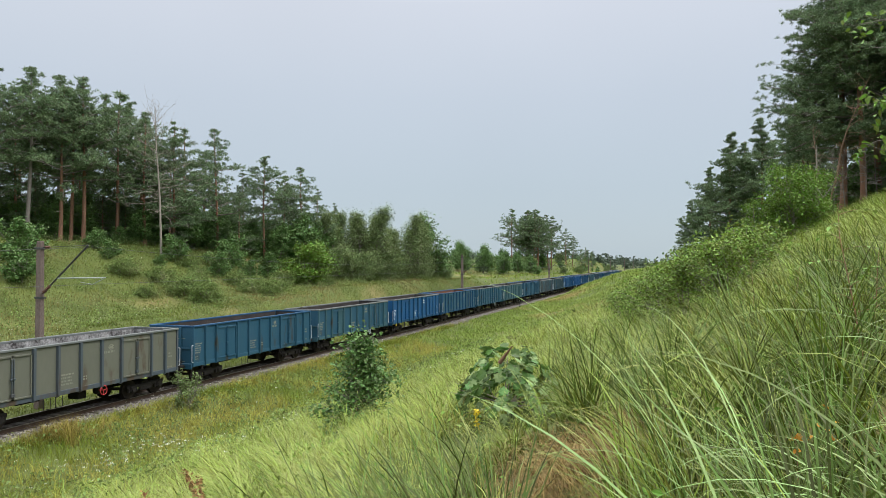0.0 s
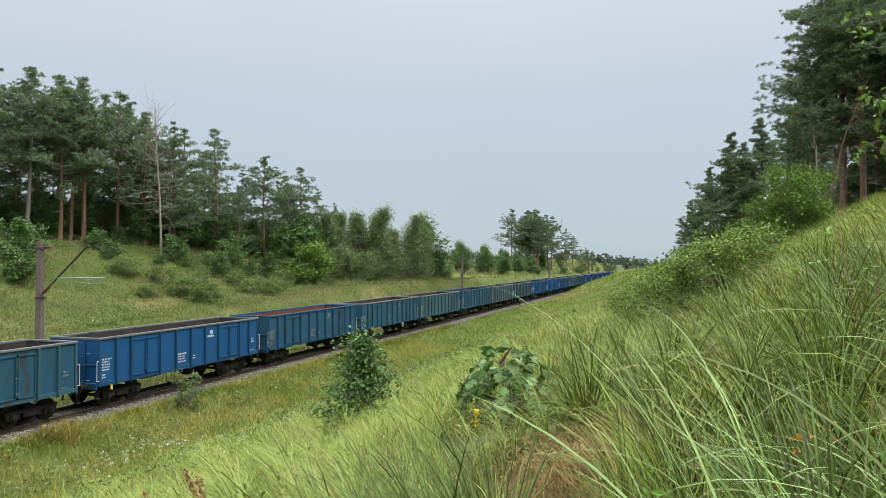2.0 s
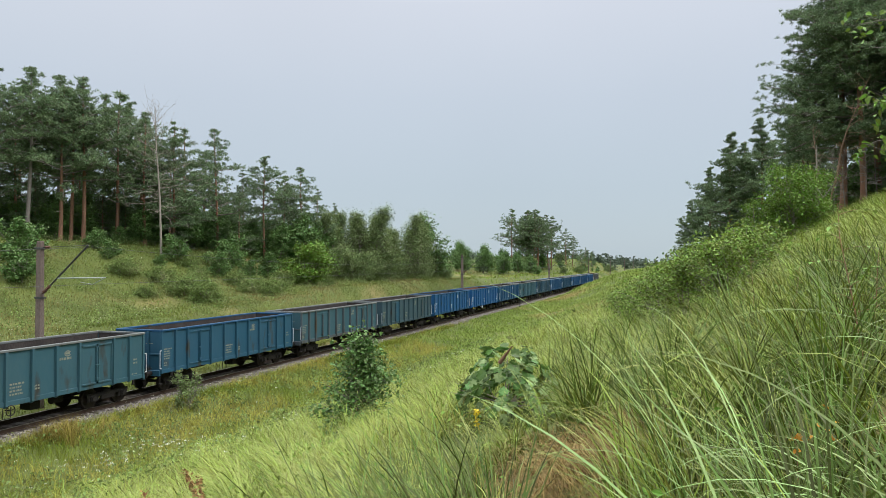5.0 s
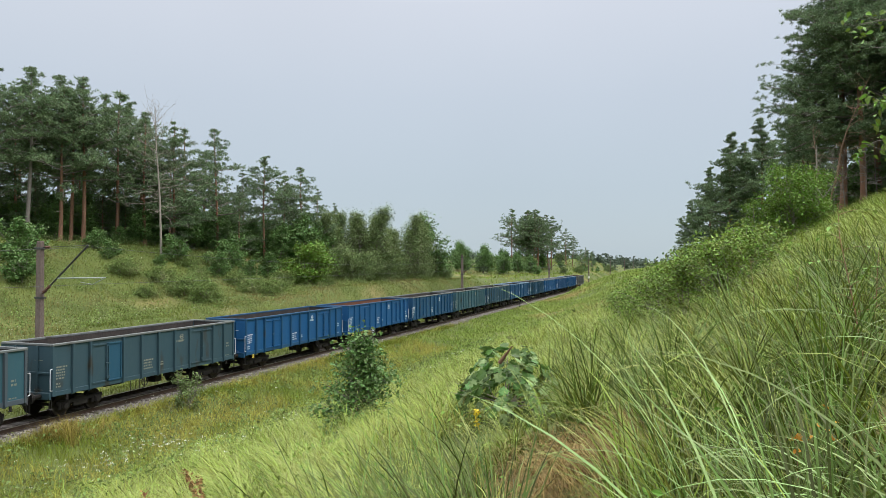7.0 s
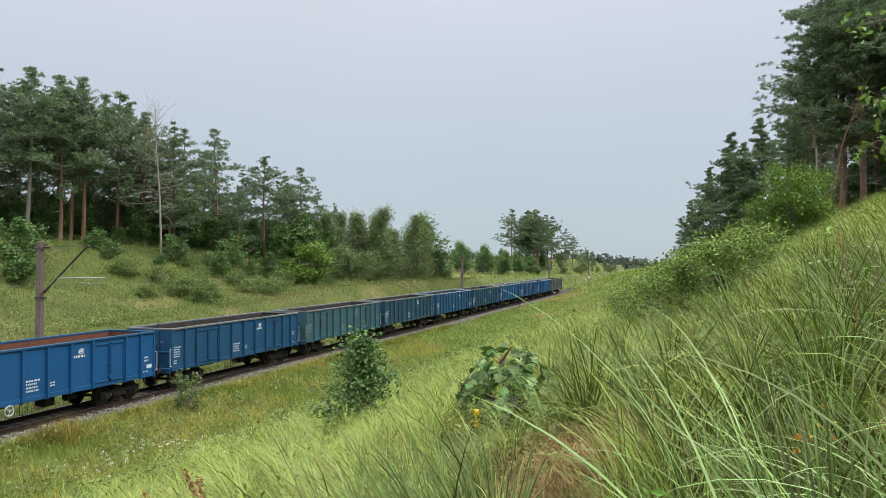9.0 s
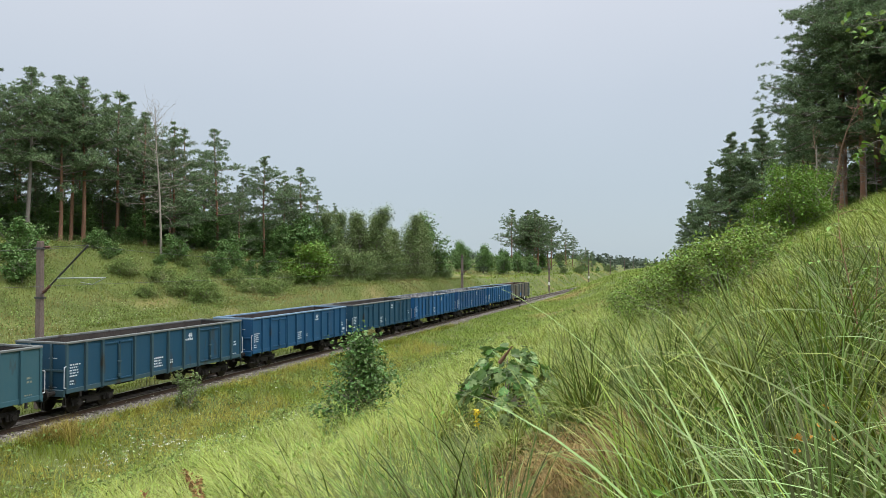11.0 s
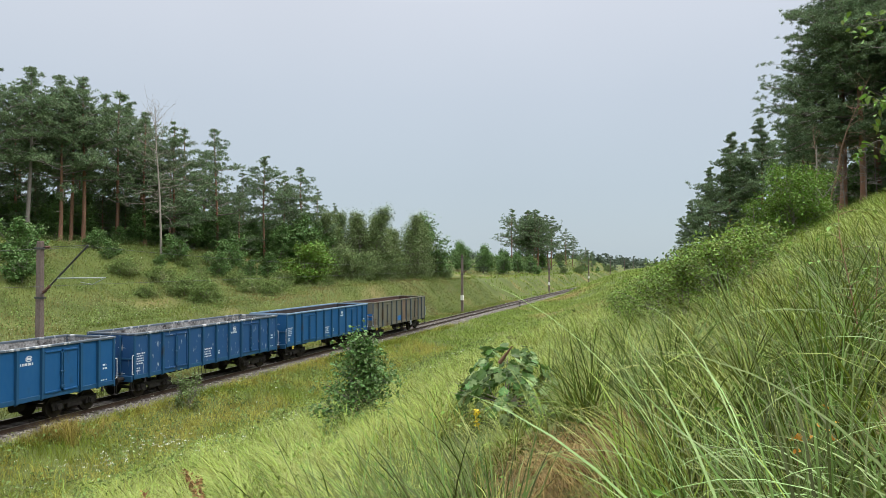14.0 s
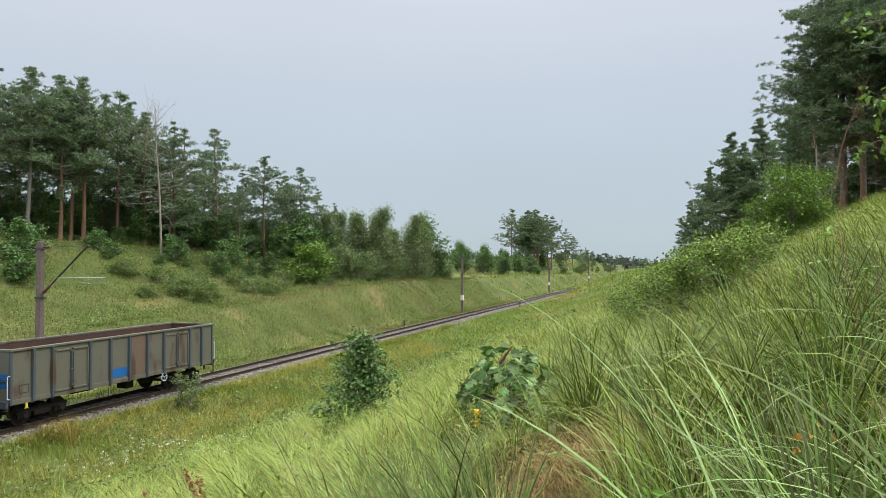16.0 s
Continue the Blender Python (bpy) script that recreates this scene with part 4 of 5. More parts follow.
LOWBUSH = leafy("low_meadow_bush", 46, 1.4, 3.2, 0.16, 3200, M_herb, "low grey-green leafy bush in the meadow", "bush", "bushes", stems=9, clumps=80, low=0.03)
placed = {}


def put(ob, x, y, tall, base):
    turn, size = rs.rand() * 6.28, tall / base
    if ob.name in placed:
        return repeat(ob, x, y, turn, size)
    placed[ob.name] = True
    return stand(ob, x, y, turn, size)


for x, y, tall in ((-22.6, 85.5, 7.4), (-20.8, 88.5, 6.6), (-15.4, 116.7, 10.9), (-24.0, 83.0, 5.8)):
    put(BROAD, x, y, tall, 8.0)
for x, y, tall in ((-20.5, 93.0, 7.4), (-21.8, 97.5, 8.2), (-19.6, 98.5, 7.6), (-20.6, 103.5, 8.6), (-18.2, 103.0, 7.2), (-19.5, 108.5, 8.4), (-23.5, 95.5, 9.0), (-18.6, 111.5, 8.0),
                   (-24.5, 103.0, 9.2), (-23.0, 109.0, 9.0), (-19.4, 91.1, 9.5), (-18.1, 94.7, 10.4), (-16.6, 97.3, 11.3), (-16.1, 101.7, 10.6), (-14.8, 104.3, 10.9), (-13.9, 106.7, 10.0), (-20.2, 102.4, 10.0)):
    put(ASPEN, x, y, 0.92 * tall, 8.0)
put(BUSH, -17.4, 78.6, 4.6, 3.0)
for i in range(30):
    y = 82 + 50 * (i + rs.rand()) / 30
    put(WILLOW, -13.6 - 4.5 * rs.rand() - 0.02 * (y - 82), y, 2.6 + 1.9 * rs.rand(), 3.4)
for x, y, tall in ((-26.3, 45.6, 3.3), (-27.8, 48.1, 2.6), (-26.9, 56.6, 1.8), (-30.5, 58.3, 1.9), (-24.6, 61.0, 1.2), (-21.5, 66.2, 2.6), (-20.0, 69.5, 2.2), (-26.0, 65.0, 2.7),
                   (-23.5, 71.5, 3.0), (-21.0, 75.0, 2.8), (-25.0, 74.0, 3.4)):
    put(DARKBUSH, x, y, tall, 2.6)
for i in range(26):
    y = 34 + 66 * rs.rand()
    put(DARKBUSH, -50.0 - 22 * rs.rand() + 0.25 * max(0, y - 50), y, 3.2 + 3.0 * rs.rand(), 3.0)
for i in range(9):
    y = 60 + 28 * rs.rand()
    put(DARKBUSH, -40.0 + 0.33 * (y - 45) - 3 * rs.rand(), y, 1.2 + 1.8 * rs.rand(), 3.0)
for i in range(16):
    y = 68 + 26 * i / 16
    put(BROAD, -31.0 + 0.30 * (y - 68) - 4 * rs.rand(), y + rs.rand(), 4.5 + 2.6 * rs.rand(), 8.0)
for i in range(30):
    y = 44 + 44 * rs.rand()
    put(LOWBUSH, -13.5 - 12 * rs.rand(), y, 0.7 + 0.9 * rs.rand(), 1.4)
put(DARKBUSH, -22.9, 43.0, 2.7, 2.6)

# young pines and thicket deep in the wood
for i in range(24):
    y = 50 + 46 * (i + rs.rand()) / 24
    put_pine(4, -45.0 + 0.36 * (y - 50) - 9 * rs.rand(), y, 6.5 + 4.5 * rs.rand())
for i in range(16):
    y = 52 + 34 * (i + rs.rand()) / 16
    put(BROAD, -43.0 + 0.36 * (y - 52) - 5 * rs.rand(), y, 4.2 + 2.6 * rs.rand(), 8.0)
for x, y in ((-59.2, 76.7), (-60.4, 82.6), (-54.1, 80.5), (-55.6, 86.4), (-49.9, 83.0), (-52.6, 89.5), (-65.7, 78.7), (-61.8, 90.6), (-60.4, 93.2)):
    put(DARKBUSH, x, y, 4.0 + 1.5 * rs.rand(), 2.6)

# trees farther along the line
for x, y, tall in ((-22.0, 160.0, 6.8), (-24.5, 166.0, 7.2), (-20.6, 172.0, 6.6), (-21.5, 178.0, 7.4), (-19.0, 186.0, 6.4), (-18.0, 200.0, 6.0), (-17.0, 212.0, 5.6), (-20.5, 192.0, 6.4)):
    put(BROAD, x, y, tall, 8.0)
for i in range(14):
    put_pine((1, 3, 1)[i % 3], -28.5 + 10.5 * ((i * 0.37) % 1.0), 236 + 22 * ((i * 0.61) % 1.0), 17.5 + 3.0 * rs.rand())
for x, y, tall in ((-28.0, 244.0, 6.0), (-24.0, 242.0, 5.5), (-20.0, 246.0, 5.5)):
    put(BROAD, x, y, tall, 8.0)
for x, y, tall in ((-19.5, 296.0, 15.0), (-17.5, 300.0, 13.0), (-14.5, 318.0, 10.5), (-12.6, 322.0, 9.0), (-15.5, 312.0, 8.0)):
    put_pine(3, x, y, tall)
for i in range(26):
    y = 200 + 240 * rs.rand()
    put(DARKBUSH if i % 2 else WILLOW, -9.5 - 14 * rs.rand(), y, 1.2 + 2.2 * rs.rand(), 3.0)


def distant_woods():
    r2 = np.random.RandomState(77)
    c = []
    for i in range(420):
        y = 420 + 480 * r2.rand()
        x = -260 + 330 * r2.rand()
        if abs(x) < 12 and y < 560:
            continue
        tall, wide = 4 + 6 * r2.rand(), 3 + 3 * r2.rand()
        z = float(height(x, y))
        k = r2.rand(90, 1)
        c.append(np.array([x, y, z]) + np.concatenate([r2.normal(size=(90, 2)) * wide * 0.42 * (1.2 - k), k * tall], 1))
    v, f = leaf_quads(np.concatenate(c), r2, 1.5, 0.4, 0.9)
    ob = linked("distant_woodland", np_mesh("distant_woodland", v, f), M_far_wood)
    tagged(ob, "woodland on the horizon with haze put into its grey-green colour", "woodland", kind="stuff")


distant_woods()

# ---- the wood on the camera's side of the line ----
NEARPINE = [pine(51, 19.0, 0.24, 4.6, "big dark pine on top of the grassy bank", limbs=68, per=28, size=0.19, wide=0.020, pads=12),
            pine(52, 17.0, 0.12, 4.2, "broad pine on the bank with low branches", limbs=66, per=24, size=0.25, wide=0.030, pads=11)]
stand(NEARPINE[0], 36.8, 55.0, 0.3)
for x, y, k, turn, size in ((39.4, 51.5, 0, 2.1, 1.05), (39.6, 58.0, 0, 4.0, 1.0), (42.0, 54.0, 0, 5.2, 1.1), (44.5, 60.0, 0, 1.2, 1.05), (41.0, 47.0, 0, 3.3, 0.95), (46.5, 52.0, 0, 0.7, 1.1), (38.0, 61.5, 0, 3.0, 1.0), (43.0, 66.0, 0, 2.0, 1.0), (48.0, 66.0, 0, 5.0, 1.0), (37.6, 53.2, 0, 5.6, 0.9)):
    repeat(NEARPINE[k], x, y, turn, size)
stand(NEARPINE[1], 31.6, 92.0, 0.5, 0.86)
for x, y, k, turn, size in ((35.0, 90.0, 1, 2.5, 0.84), (29.6, 100.0, 1, 1.5, 0.72), (38.5, 84.0, 1, 3.9, 0.8), (37.0, 72.0, 1, 5.0, 0.74), (42.0, 70.0, 1, 0.2, 0.9), (27.6, 108.0, 1, 2.9, 0.55), (34.0, 101.0, 1, 2.2, 0.8)):
    repeat(NEARPINE[k], x, y, turn, size)
M_dead_red = mat("reddish_dead_bark", (0.30, 0.19, 0.13), (0.20, 0.13, 0.10), 2, 0.9, fine=18, bump=0.6, streak=0.2)
stand(dead_tree(32, 9.2, M_dead_red, "bent bare dead tree with reddish bark", 0.75, 0.62, 13, 0.11, 0.45), 34.85, 49.12, 4.2)
stand(dead_tree(35, 6.4, M_dead_red, "bare dead stem with reddish bark", 0.7, 0.7, 9, 0.13, 0.4), 35.1, 49.3, 5.6)
stand(dead_tree(34, 5.2, M_dead_wood, "broken pale dead tree trunk", 0.3, 1.9, 4, 0.01, 0.6), 34.26, 48.99, 2.0)
YOUNG = leafy("young_birch", 53, 3.7, 3.6, 0.115, 9500, M_leaf_light, "bright green young birch on the bank", "tree", "saplings", stems=9, clumps=110, low=0.04, slim=0.36, fine=True, cone=0.62)
stand(YOUNG, 32.0, 40.0, 0.0, 1.02)
repeat(YOUNG, 30.6, 41.0, 2.0, 0.70)
repeat(YOUNG, 33.0, 43.5, 4.0, 0.80)


for i in range(22):
    put(DARKBUSH, 37.5 + 12 * rs.rand(), 56 + 26 * rs.rand(), 2.2 + 2.4 * rs.rand(), 3.0)


TWIGGY = dead_tree(36, 4.6, M_bark_grey, "bare dead undergrowth stem among the pines", 1.2, 0.6, 30)
stand(TWIGGY, 35.6, 51.5, 0.0)
for x, y, turn, size in ((37.4, 51.0, 1.0, 1.1), (38.6, 53.6, 2.0, 0.9), (36.6, 53.0, 3.0, 1.2), (40.2, 50.4, 4.0, 1.0), (34.6, 50.2, 5.0, 0.8)):
    repeat(TWIGGY, x, y, turn, size)
for x, y, tall in ((36.2, 57.0, 2.6), (38.6, 56.4, 3.0), (41.0, 56.0, 3.2), (34.6, 55.6, 2.2), (43.0, 52.0, 2.6), (39.6, 62.0, 3.4), (36.6, 64.0, 3.6)):
    put(DARKBUSH, x, y, tall, 3.0)


# ---- grass ----
def blades(x, y, length, width, az, bend, seg, r2, start=0.12, sink=0.03):
    """Arched, pointed blades of grass rooted in the ground at x, y."""
    n = len(x)
    p = np.stack([x, y, height(x, y) - sink], -1)
    side = az + math.pi / 2 + r2.normal(size=n) * 0.5
    sv = np.stack([np.cos(side), np.sin(side), 0.25 * r2.normal(size=n)], -1)
    verts = []
    for k in range(seg + 1):
        t = k / seg
        w = (width * (1 - t) ** 0.6 * (0.55 + 0.45 * min(1, 3 * t + 0.3)))[:, None]
        if k < seg:
            verts += [p - sv * w, p + sv * w]
        else:
            verts += [p]
        a = start * (1 + 0 * bend) + bend * ((k + 0.7) / seg) ** 1.4
        st = (length / seg)[:, None]
        p = p + st * np.stack([np.sin(a) * np.cos(az), np.sin(a) * np.sin(az), np.cos(a)], -1)
    m = 2 * seg + 1
    v = np.stack(verts, 1).reshape(-1, 3)
    tri = []
    for k in range(seg - 1):
        a = 2 * k
        tri += [(a, a + 1, a + 3), (a, a + 3, a + 2)]
    tri.append((2 * seg - 2, 2 * seg - 1, 2 * seg))
    f = (np.arange(n) * m)[:, None, None] + np.array(tri)[None]
    return v, f.reshape(-1, 3)


def sward(name, label, material, r2, x, y, lo, hi, w0, w1, seg, down=math.pi, spread=0.9, bend0=0.5, bend1=1.7):
    n = len(x)
    v, f = blades(x, y, lo + (hi - lo) * r2.rand(n) ** 1.3, w0 + (w1 - w0) * r2.rand(n), down + spread * r2.normal(size=n), bend0 + (bend1 - bend0) * r2.rand(n), seg, r2)
    ob = linked(name, np_mesh(name, v, f), material)
    return tagged(ob, label, "grass", kind="stuff")


def tufted(r2, n, x0, x1, y0, y1, per=9, size=0.16):
    k = n // per
    cx, cy = x0 + (x1 - x0) * r2.rand(k), y0 + (y1 - y0) * r2.rand(k)
    return (np.repeat(cx, per) + size * r2.normal(size=k * per), np.repeat(cy, per) + size * r2.normal(size=k * per))


def tussocks(cx, cy, per, size, lo, hi, w0, w1, seg, r2, bias=0.7, bend0=0.7, bend1=2.1):
    """Clumps of grass whose blades spread outwards and hang down the slope."""
    k = len(cx)
    ang = r2.rand(k * per) * 6.283
    rad = size * np.sqrt(r2.rand(k * per))
    x, y = np.repeat(cx, per) + rad * np.cos(ang), np.repeat(cy, per) + rad * np.sin(ang)
    lean = np.repeat(r2.normal(size=(k, 2)) * 0.55, per, 0)
    vx, vy = 0.75 * np.cos(ang) + 0.3 * r2.normal(size=k * per) - bias + lean[:, 0], 0.75 * np.sin(ang) + 0.3 * r2.normal(size=k * per) + lean[:, 1]
    big = np.repeat(0.65 + 0.6 * r2.rand(k), per)
    n = k * per
    return blades(x, y, (lo + (hi - lo) * r2.rand(n)) * big, w0 + (w1 - w0) * r2.rand(n), np.arctan2(vy, vx), bend0 + (bend1 - bend0) * r2.rand(n), seg, r2)


def grass_object(name, label, material, vf):
    ob = linked(name, np_mesh(name, *vf), material)
    return tagged(ob, label, "grass", kind="stuff")


# short grass coloured extra dark: painted shade in the gaps between tussocks
M_low_shade = mat("short_grass_painted_shade", (0.034, 0.052, 0.008), (0.066, 0.086, 0.018), 0.6, 0.7, fine=3, bump=0, island=0.5, through_light=0.1)
HOLLOW = (25.76, 5.40)
RUST = (2.9, 22.6)
M_ochre = mat("ochre_grass", (0.22, 0.175, 0.04), (0.31, 0.26, 0.075), 0.8, 0.7, fine=3, bump=0, island=0.4, through_light=0.15, spec=0.1)
M_straw = mat("brown_straw", (0.20, 0.120, 0.042), (0.33, 0.24, 0.095), 1, 0.8, fine=5, bump=0, island=0.4, through_light=0.15)


def open_at_branch(x, y):
    """Where the broken branch has pressed the grass down."""
    return np.hypot(x - 24.72 - 0.25 * (8.0 - y), (y - 8.0) * 0.48) > 0.80


def meadows():
    r2 = np.random.RandomState(101)
    # the tall grass at the camera's feet, thinning with distance
    def near(n, r0, r1, power, a0=-0.9, a1=0.9, everywhere=False):
        r = r0 + (r1 - r0) * r2.rand(n) ** power
        a = YAW + math.pi / 2 + a0 + (a1 - a0) * r2.rand(n)
        x, y = EYE.x + r * np.cos(a), EYE.y + r * np.sin(a)
        clear = (np.hypot((x - HOLLOW[0] + 0.10) * 0.8, y - HOLLOW[1] + 0.45) > 0.78) & open_at_branch(x, y) & ~((np.abs(a - YAW - math.pi / 2 + 0.172) < 0.075) & (r < 4.5))
        clear |= everywhere
        return x[clear], y[clear]

    x, y = near(130, 1.9, 11.3, 0.75, -0.9, -0.1)
    grass_object("tall_bank_grass", "tall upright green grass on the near bank", M_grass, tussocks(x, y, 46, 0.09, 0.40, 1.0, 0.0026, 0.0075, 6, r2, 0.25, 0.5, 2.4))
    x, y = near(150, 2.2, 11.3, 0.7, -0.9, -0.1)
    grass_object("light_bank_grass", "light green arching grass on the near bank", M_grass_bank, tussocks(x, y, 42, 0.10, 0.45, 1.0, 0.0026, 0.0075, 7, r2, 0.4, 0.9, 2.8))
    x, y = near(360, 2.0, 11.3, 0.75, -0.25, 0.9)
    grass_object("arching_bank_grass", "arching light green grass flowing down the near bank", M_grass_bank, tussocks(x, y, 46, 0.09, 0.36, 0.90, 0.0026, 0.0072, 7, r2, 0.8, 1.0, 2.9))
    x, y = near(230, 1.9, 11.3, 0.8, -0.9, -0.15)
    grass_object("blue_green_bank_grass", "blue-green reedy grass tussocks on the near bank", M_grass_blue, tussocks(x, y, 40, 0.08, 0.45, 1.10, 0.0030, 0.0080, 6, r2, 0.15, 0.3, 2.0))
    x, y = near(34, 2.4, 5.4, 0.8, -0.09, 0.16)
    grass_object("leaning_reedy_grass", "blue-green reedy grass leaning down the slope", M_grass_blue, tussocks(x, y, 44, 0.09, 0.5, 1.05, 0.0028, 0.0070, 6, r2, 0.7, 0.6, 2.0))
    x, y = near(520, 1.8, 11.3, 0.75)
    grass_object("straw_in_bank_grass", "dry straw-coloured blades among the tall grass", M_dry, tussocks(x, y, 8, 0.22, 0.25, 0.8, 0.0014, 0.0034, 4, r2, 0.4, 0.8, 3.0))
    # low filler whose dark colour stands for the shade under the tall grass
    x, y = near(1000, 1.5, 11.3, 0.75, everywhere=True)
    grass_object("low_bank_grass", "short undergrowth grass on the near bank, coloured dark as shade", M_low_shade, tussocks(x, y, 24, 0.25, 0.12, 0.34, 0.002, 0.004, 3, r2, 0.2, 0.3, 2.0))
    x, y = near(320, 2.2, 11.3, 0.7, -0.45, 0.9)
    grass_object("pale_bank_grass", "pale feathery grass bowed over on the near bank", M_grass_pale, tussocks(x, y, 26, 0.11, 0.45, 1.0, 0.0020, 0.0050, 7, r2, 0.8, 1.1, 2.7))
    # the longest blades, bowed over in wide arcs
    x, y = near(44, 1.3, 3.4, 1.0, -0.80, -0.10)
    grass_object("broad_bowed_grass", "long glaucous grass blades bowed over in wide arcs", M_grass_glaucous, tussocks(x, y, 3, 0.05, 0.75, 1.25, 0.0034, 0.0062, 12, r2, 0.9, 1.0, 2.2))
    x, y = near(110, 1.5, 4.5, 1.0)
    grass_object("long_bowed_grass", "long broad grass blades bowed over in arcs", M_grass, tussocks(x, y, 4, 0.06, 0.7, 1.2, 0.0026, 0.0052, 9, r2, 0.9, 1.1, 2.4))
    x, y = near(60, 1.5, 3.8, 1.0, -0.8, 0.3)
    grass_object("long_dry_grass", "long tan dry grass blades bowed over", M_dry, tussocks(x, y, 2, 0.06, 0.8, 1.1, 0.0016, 0.0034, 9, r2, 0.9, 1.2, 2.3))
    # a big clump of broad glaucous blades beside the camera
    cx, cy = np.array([27.12, 27.34, 27.50, 27.22, 27.62]), np.array([1.75, 2.15, 2.75, 2.40, 2.30])
    grass_object("glaucous_grass_clump", "broad glaucous grass blades arching out of one clump", M_grass_glaucous, tussocks(cx, cy, 6, 0.10, 0.92, 1.25, 0.0055, 0.0090, 16, r2, 1.0, 1.7, 2.6))
    # flattened straw
    x, y = HOLLOW[0] + 0.30 * r2.normal(size=110), HOLLOW[1] - 0.2 + 0.42 * r2.normal(size=110)
    grass_object("flattened_straw", "brown flattened straw in a hollow of the grass", M_straw, tussocks(x, y, 18, 0.16, 0.25, 0.55, 0.002, 0.004, 4, r2, 0.2, 2.0, 3.2))
    # the bank farther off
    n = 2300
    x, y = 8.0 + 26 * r2.rand(n), 6.0 + 28.0 * r2.rand(n)
    keep = (np.hypot(x - EYE.x, y) > 8.5) & open_at_branch(x, y)
    grass_object("bank_grass", "dense pale green grass tussocks on the bank", M_grass_bank, tussocks(x[keep], y[keep], 34, 0.17, 0.30, 0.85, 0.005, 0.012, 4, r2, 0.6, 0.7, 2.6))
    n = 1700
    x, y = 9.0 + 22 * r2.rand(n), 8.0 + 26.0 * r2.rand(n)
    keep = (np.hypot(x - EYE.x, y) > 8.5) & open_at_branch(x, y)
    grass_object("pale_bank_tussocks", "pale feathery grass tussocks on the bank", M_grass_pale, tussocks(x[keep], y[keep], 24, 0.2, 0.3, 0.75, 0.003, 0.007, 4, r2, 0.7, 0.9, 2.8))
    # behind the camera
    r, a = 1.7 + 6 * r2.rand(420), YAW + math.pi / 2 + 0.95 + (2 * math.pi - 1.9) * r2.rand(420)
    grass_object("grass_behind", "tall green grass on the bank", M_grass, tussocks(EYE.x + r * np.cos(a), EYE.y + r * np.sin(a), 34, 0.14, 0.30, 0.75, 0.003, 0.007, 4, r2))
    x, y = tufted(r2, 56000, 4.0, 48.0, 33.0, 120.0, 9, 0.3)
    sward("bank_grass_farther", "pale green grass along the bank", M_far_grass, r2, x, y, 0.35, 0.75, 0.014, 0.030, 2)
    # the dry strip beside the track
    x, y = tufted(r2, 52000, 1.25, 9.5, 10.0, 60.0)
    sward("trackside_dry_grass", "yellowed dry grass beside the track", M_dry, r2, x, y, 0.25, 0.80, 0.004, 0.010, 3, spread=2.5, bend1=1.2)
    x, y = tufted(r2, 26000, 2.6, 24.0, 112.0, 240.0, 9, 0.5)
    sward("far_bank_grass", "yellow-green grass along the far bank", M_far_grass, r2, x, y, 0.4, 0.8, 0.03, 0.06, 2)
    x, y = tufted(r2, 24000, 1.6, 8.5, 60.0, 170.0, 9, 0.3)
    sward("trackside_dry_grass_farther", "pale tawny grass along the track", M_far_grass, r2, x, y, 0.25, 0.55, 0.02, 0.04, 2, spread=2.5, bend1=1.2)
    x, y = tufted(r2, 26000, 1.3, 2.7, 12.0, 75.0, 9, 0.12)
    sward("grass_at_the_rail", "ochre grass growing over the edge of the ballast", M_dry, r2, x, y, 0.30, 0.70, 0.005, 0.012, 2, spread=2.5, bend1=1.2)
    x, y = RUST[0] + 0.4 * r2.normal(size=40), RUST[1] + 0.7 * r2.normal(size=40)
    grass_object("rusty_grass_tuft", "rust-yellow grass tuft beside the track", M_ochre, tussocks(x, y, 50, 0.25, 0.4, 1.0, 0.006, 0.012, 3, r2, 0.1, 0.3, 1.4))
    # beyond the track
    x, y = tufted(r2, 165000, -38.0, -2.0, 22.0, 130.0, 5, 0.35)
    sward("meadow_grass", "mixed green and tawny meadow grass beyond the track", M_meadow, r2, x, y, 0.2, 0.55, 0.009, 0.022, 2, spread=3.0, bend1=1.5)
    x, y = tufted(r2, 40000, -42.0, 42.0, 130.0, 430.0, 9, 0.6)
    keep = np.abs(x) > 2.0
    sward("far_meadow_grass", "far green meadow along the line", M_far_grass, r2, x[keep], y[keep], 0.4, 0.8, 0.05, 0.12, 2, spread=3.0, bend1=1.0)
    # broad-leaved herbs among the near grass
    x, y = near(260, 2.2, 10.5, 0.8)
    n = len(x)
    q = np.stack([x, y, height(x, y)], -1)[:, None, :] + np.concatenate([0.10 * r2.normal(size=(n, 14, 2)), 0.10 + 0.40 * r2.rand(n, 14, 1)], -1)
    v, f = leaf_blades(q.reshape(-1, 3), r2, 0.055, 0.24, 0.6)
    tagged(linked("bank_herbs", np_mesh("bank_herbs", v, f), M_leaf_light), "leafy green herbs among the tall grass", "herbs", kind="stuff")
    # leafy herbs in clumps
    c = []
    for k, x0, x1, y0, y1, tall, wide, per in ((2900, -36, -4, 26, 120, 0.85, 0.34, 30), (420, 3, 14, 12, 50, 0.7, 0.3, 34), (240, 10, 30, 24, 80, 0.6, 0.35, 26)):
        x, y = x0 + (x1 - x0) * r2.rand(k), y0 + (y1 - y0) * r2.rand(k)
        h = tall * (0.4 + 0.8 * r2.rand(k, per, 1))
        q = np.stack([x, y, height(x, y)], -1)[:, None, :] + np.concatenate([wide * r2.normal(size=(k, per, 2)), h * r2.rand(k, per, 1)], -1)
        c.append(q.reshape(-1, 3))
    v, f = leaf_quads(np.concatenate(c), r2, 0.15, 0.24, 0.8)
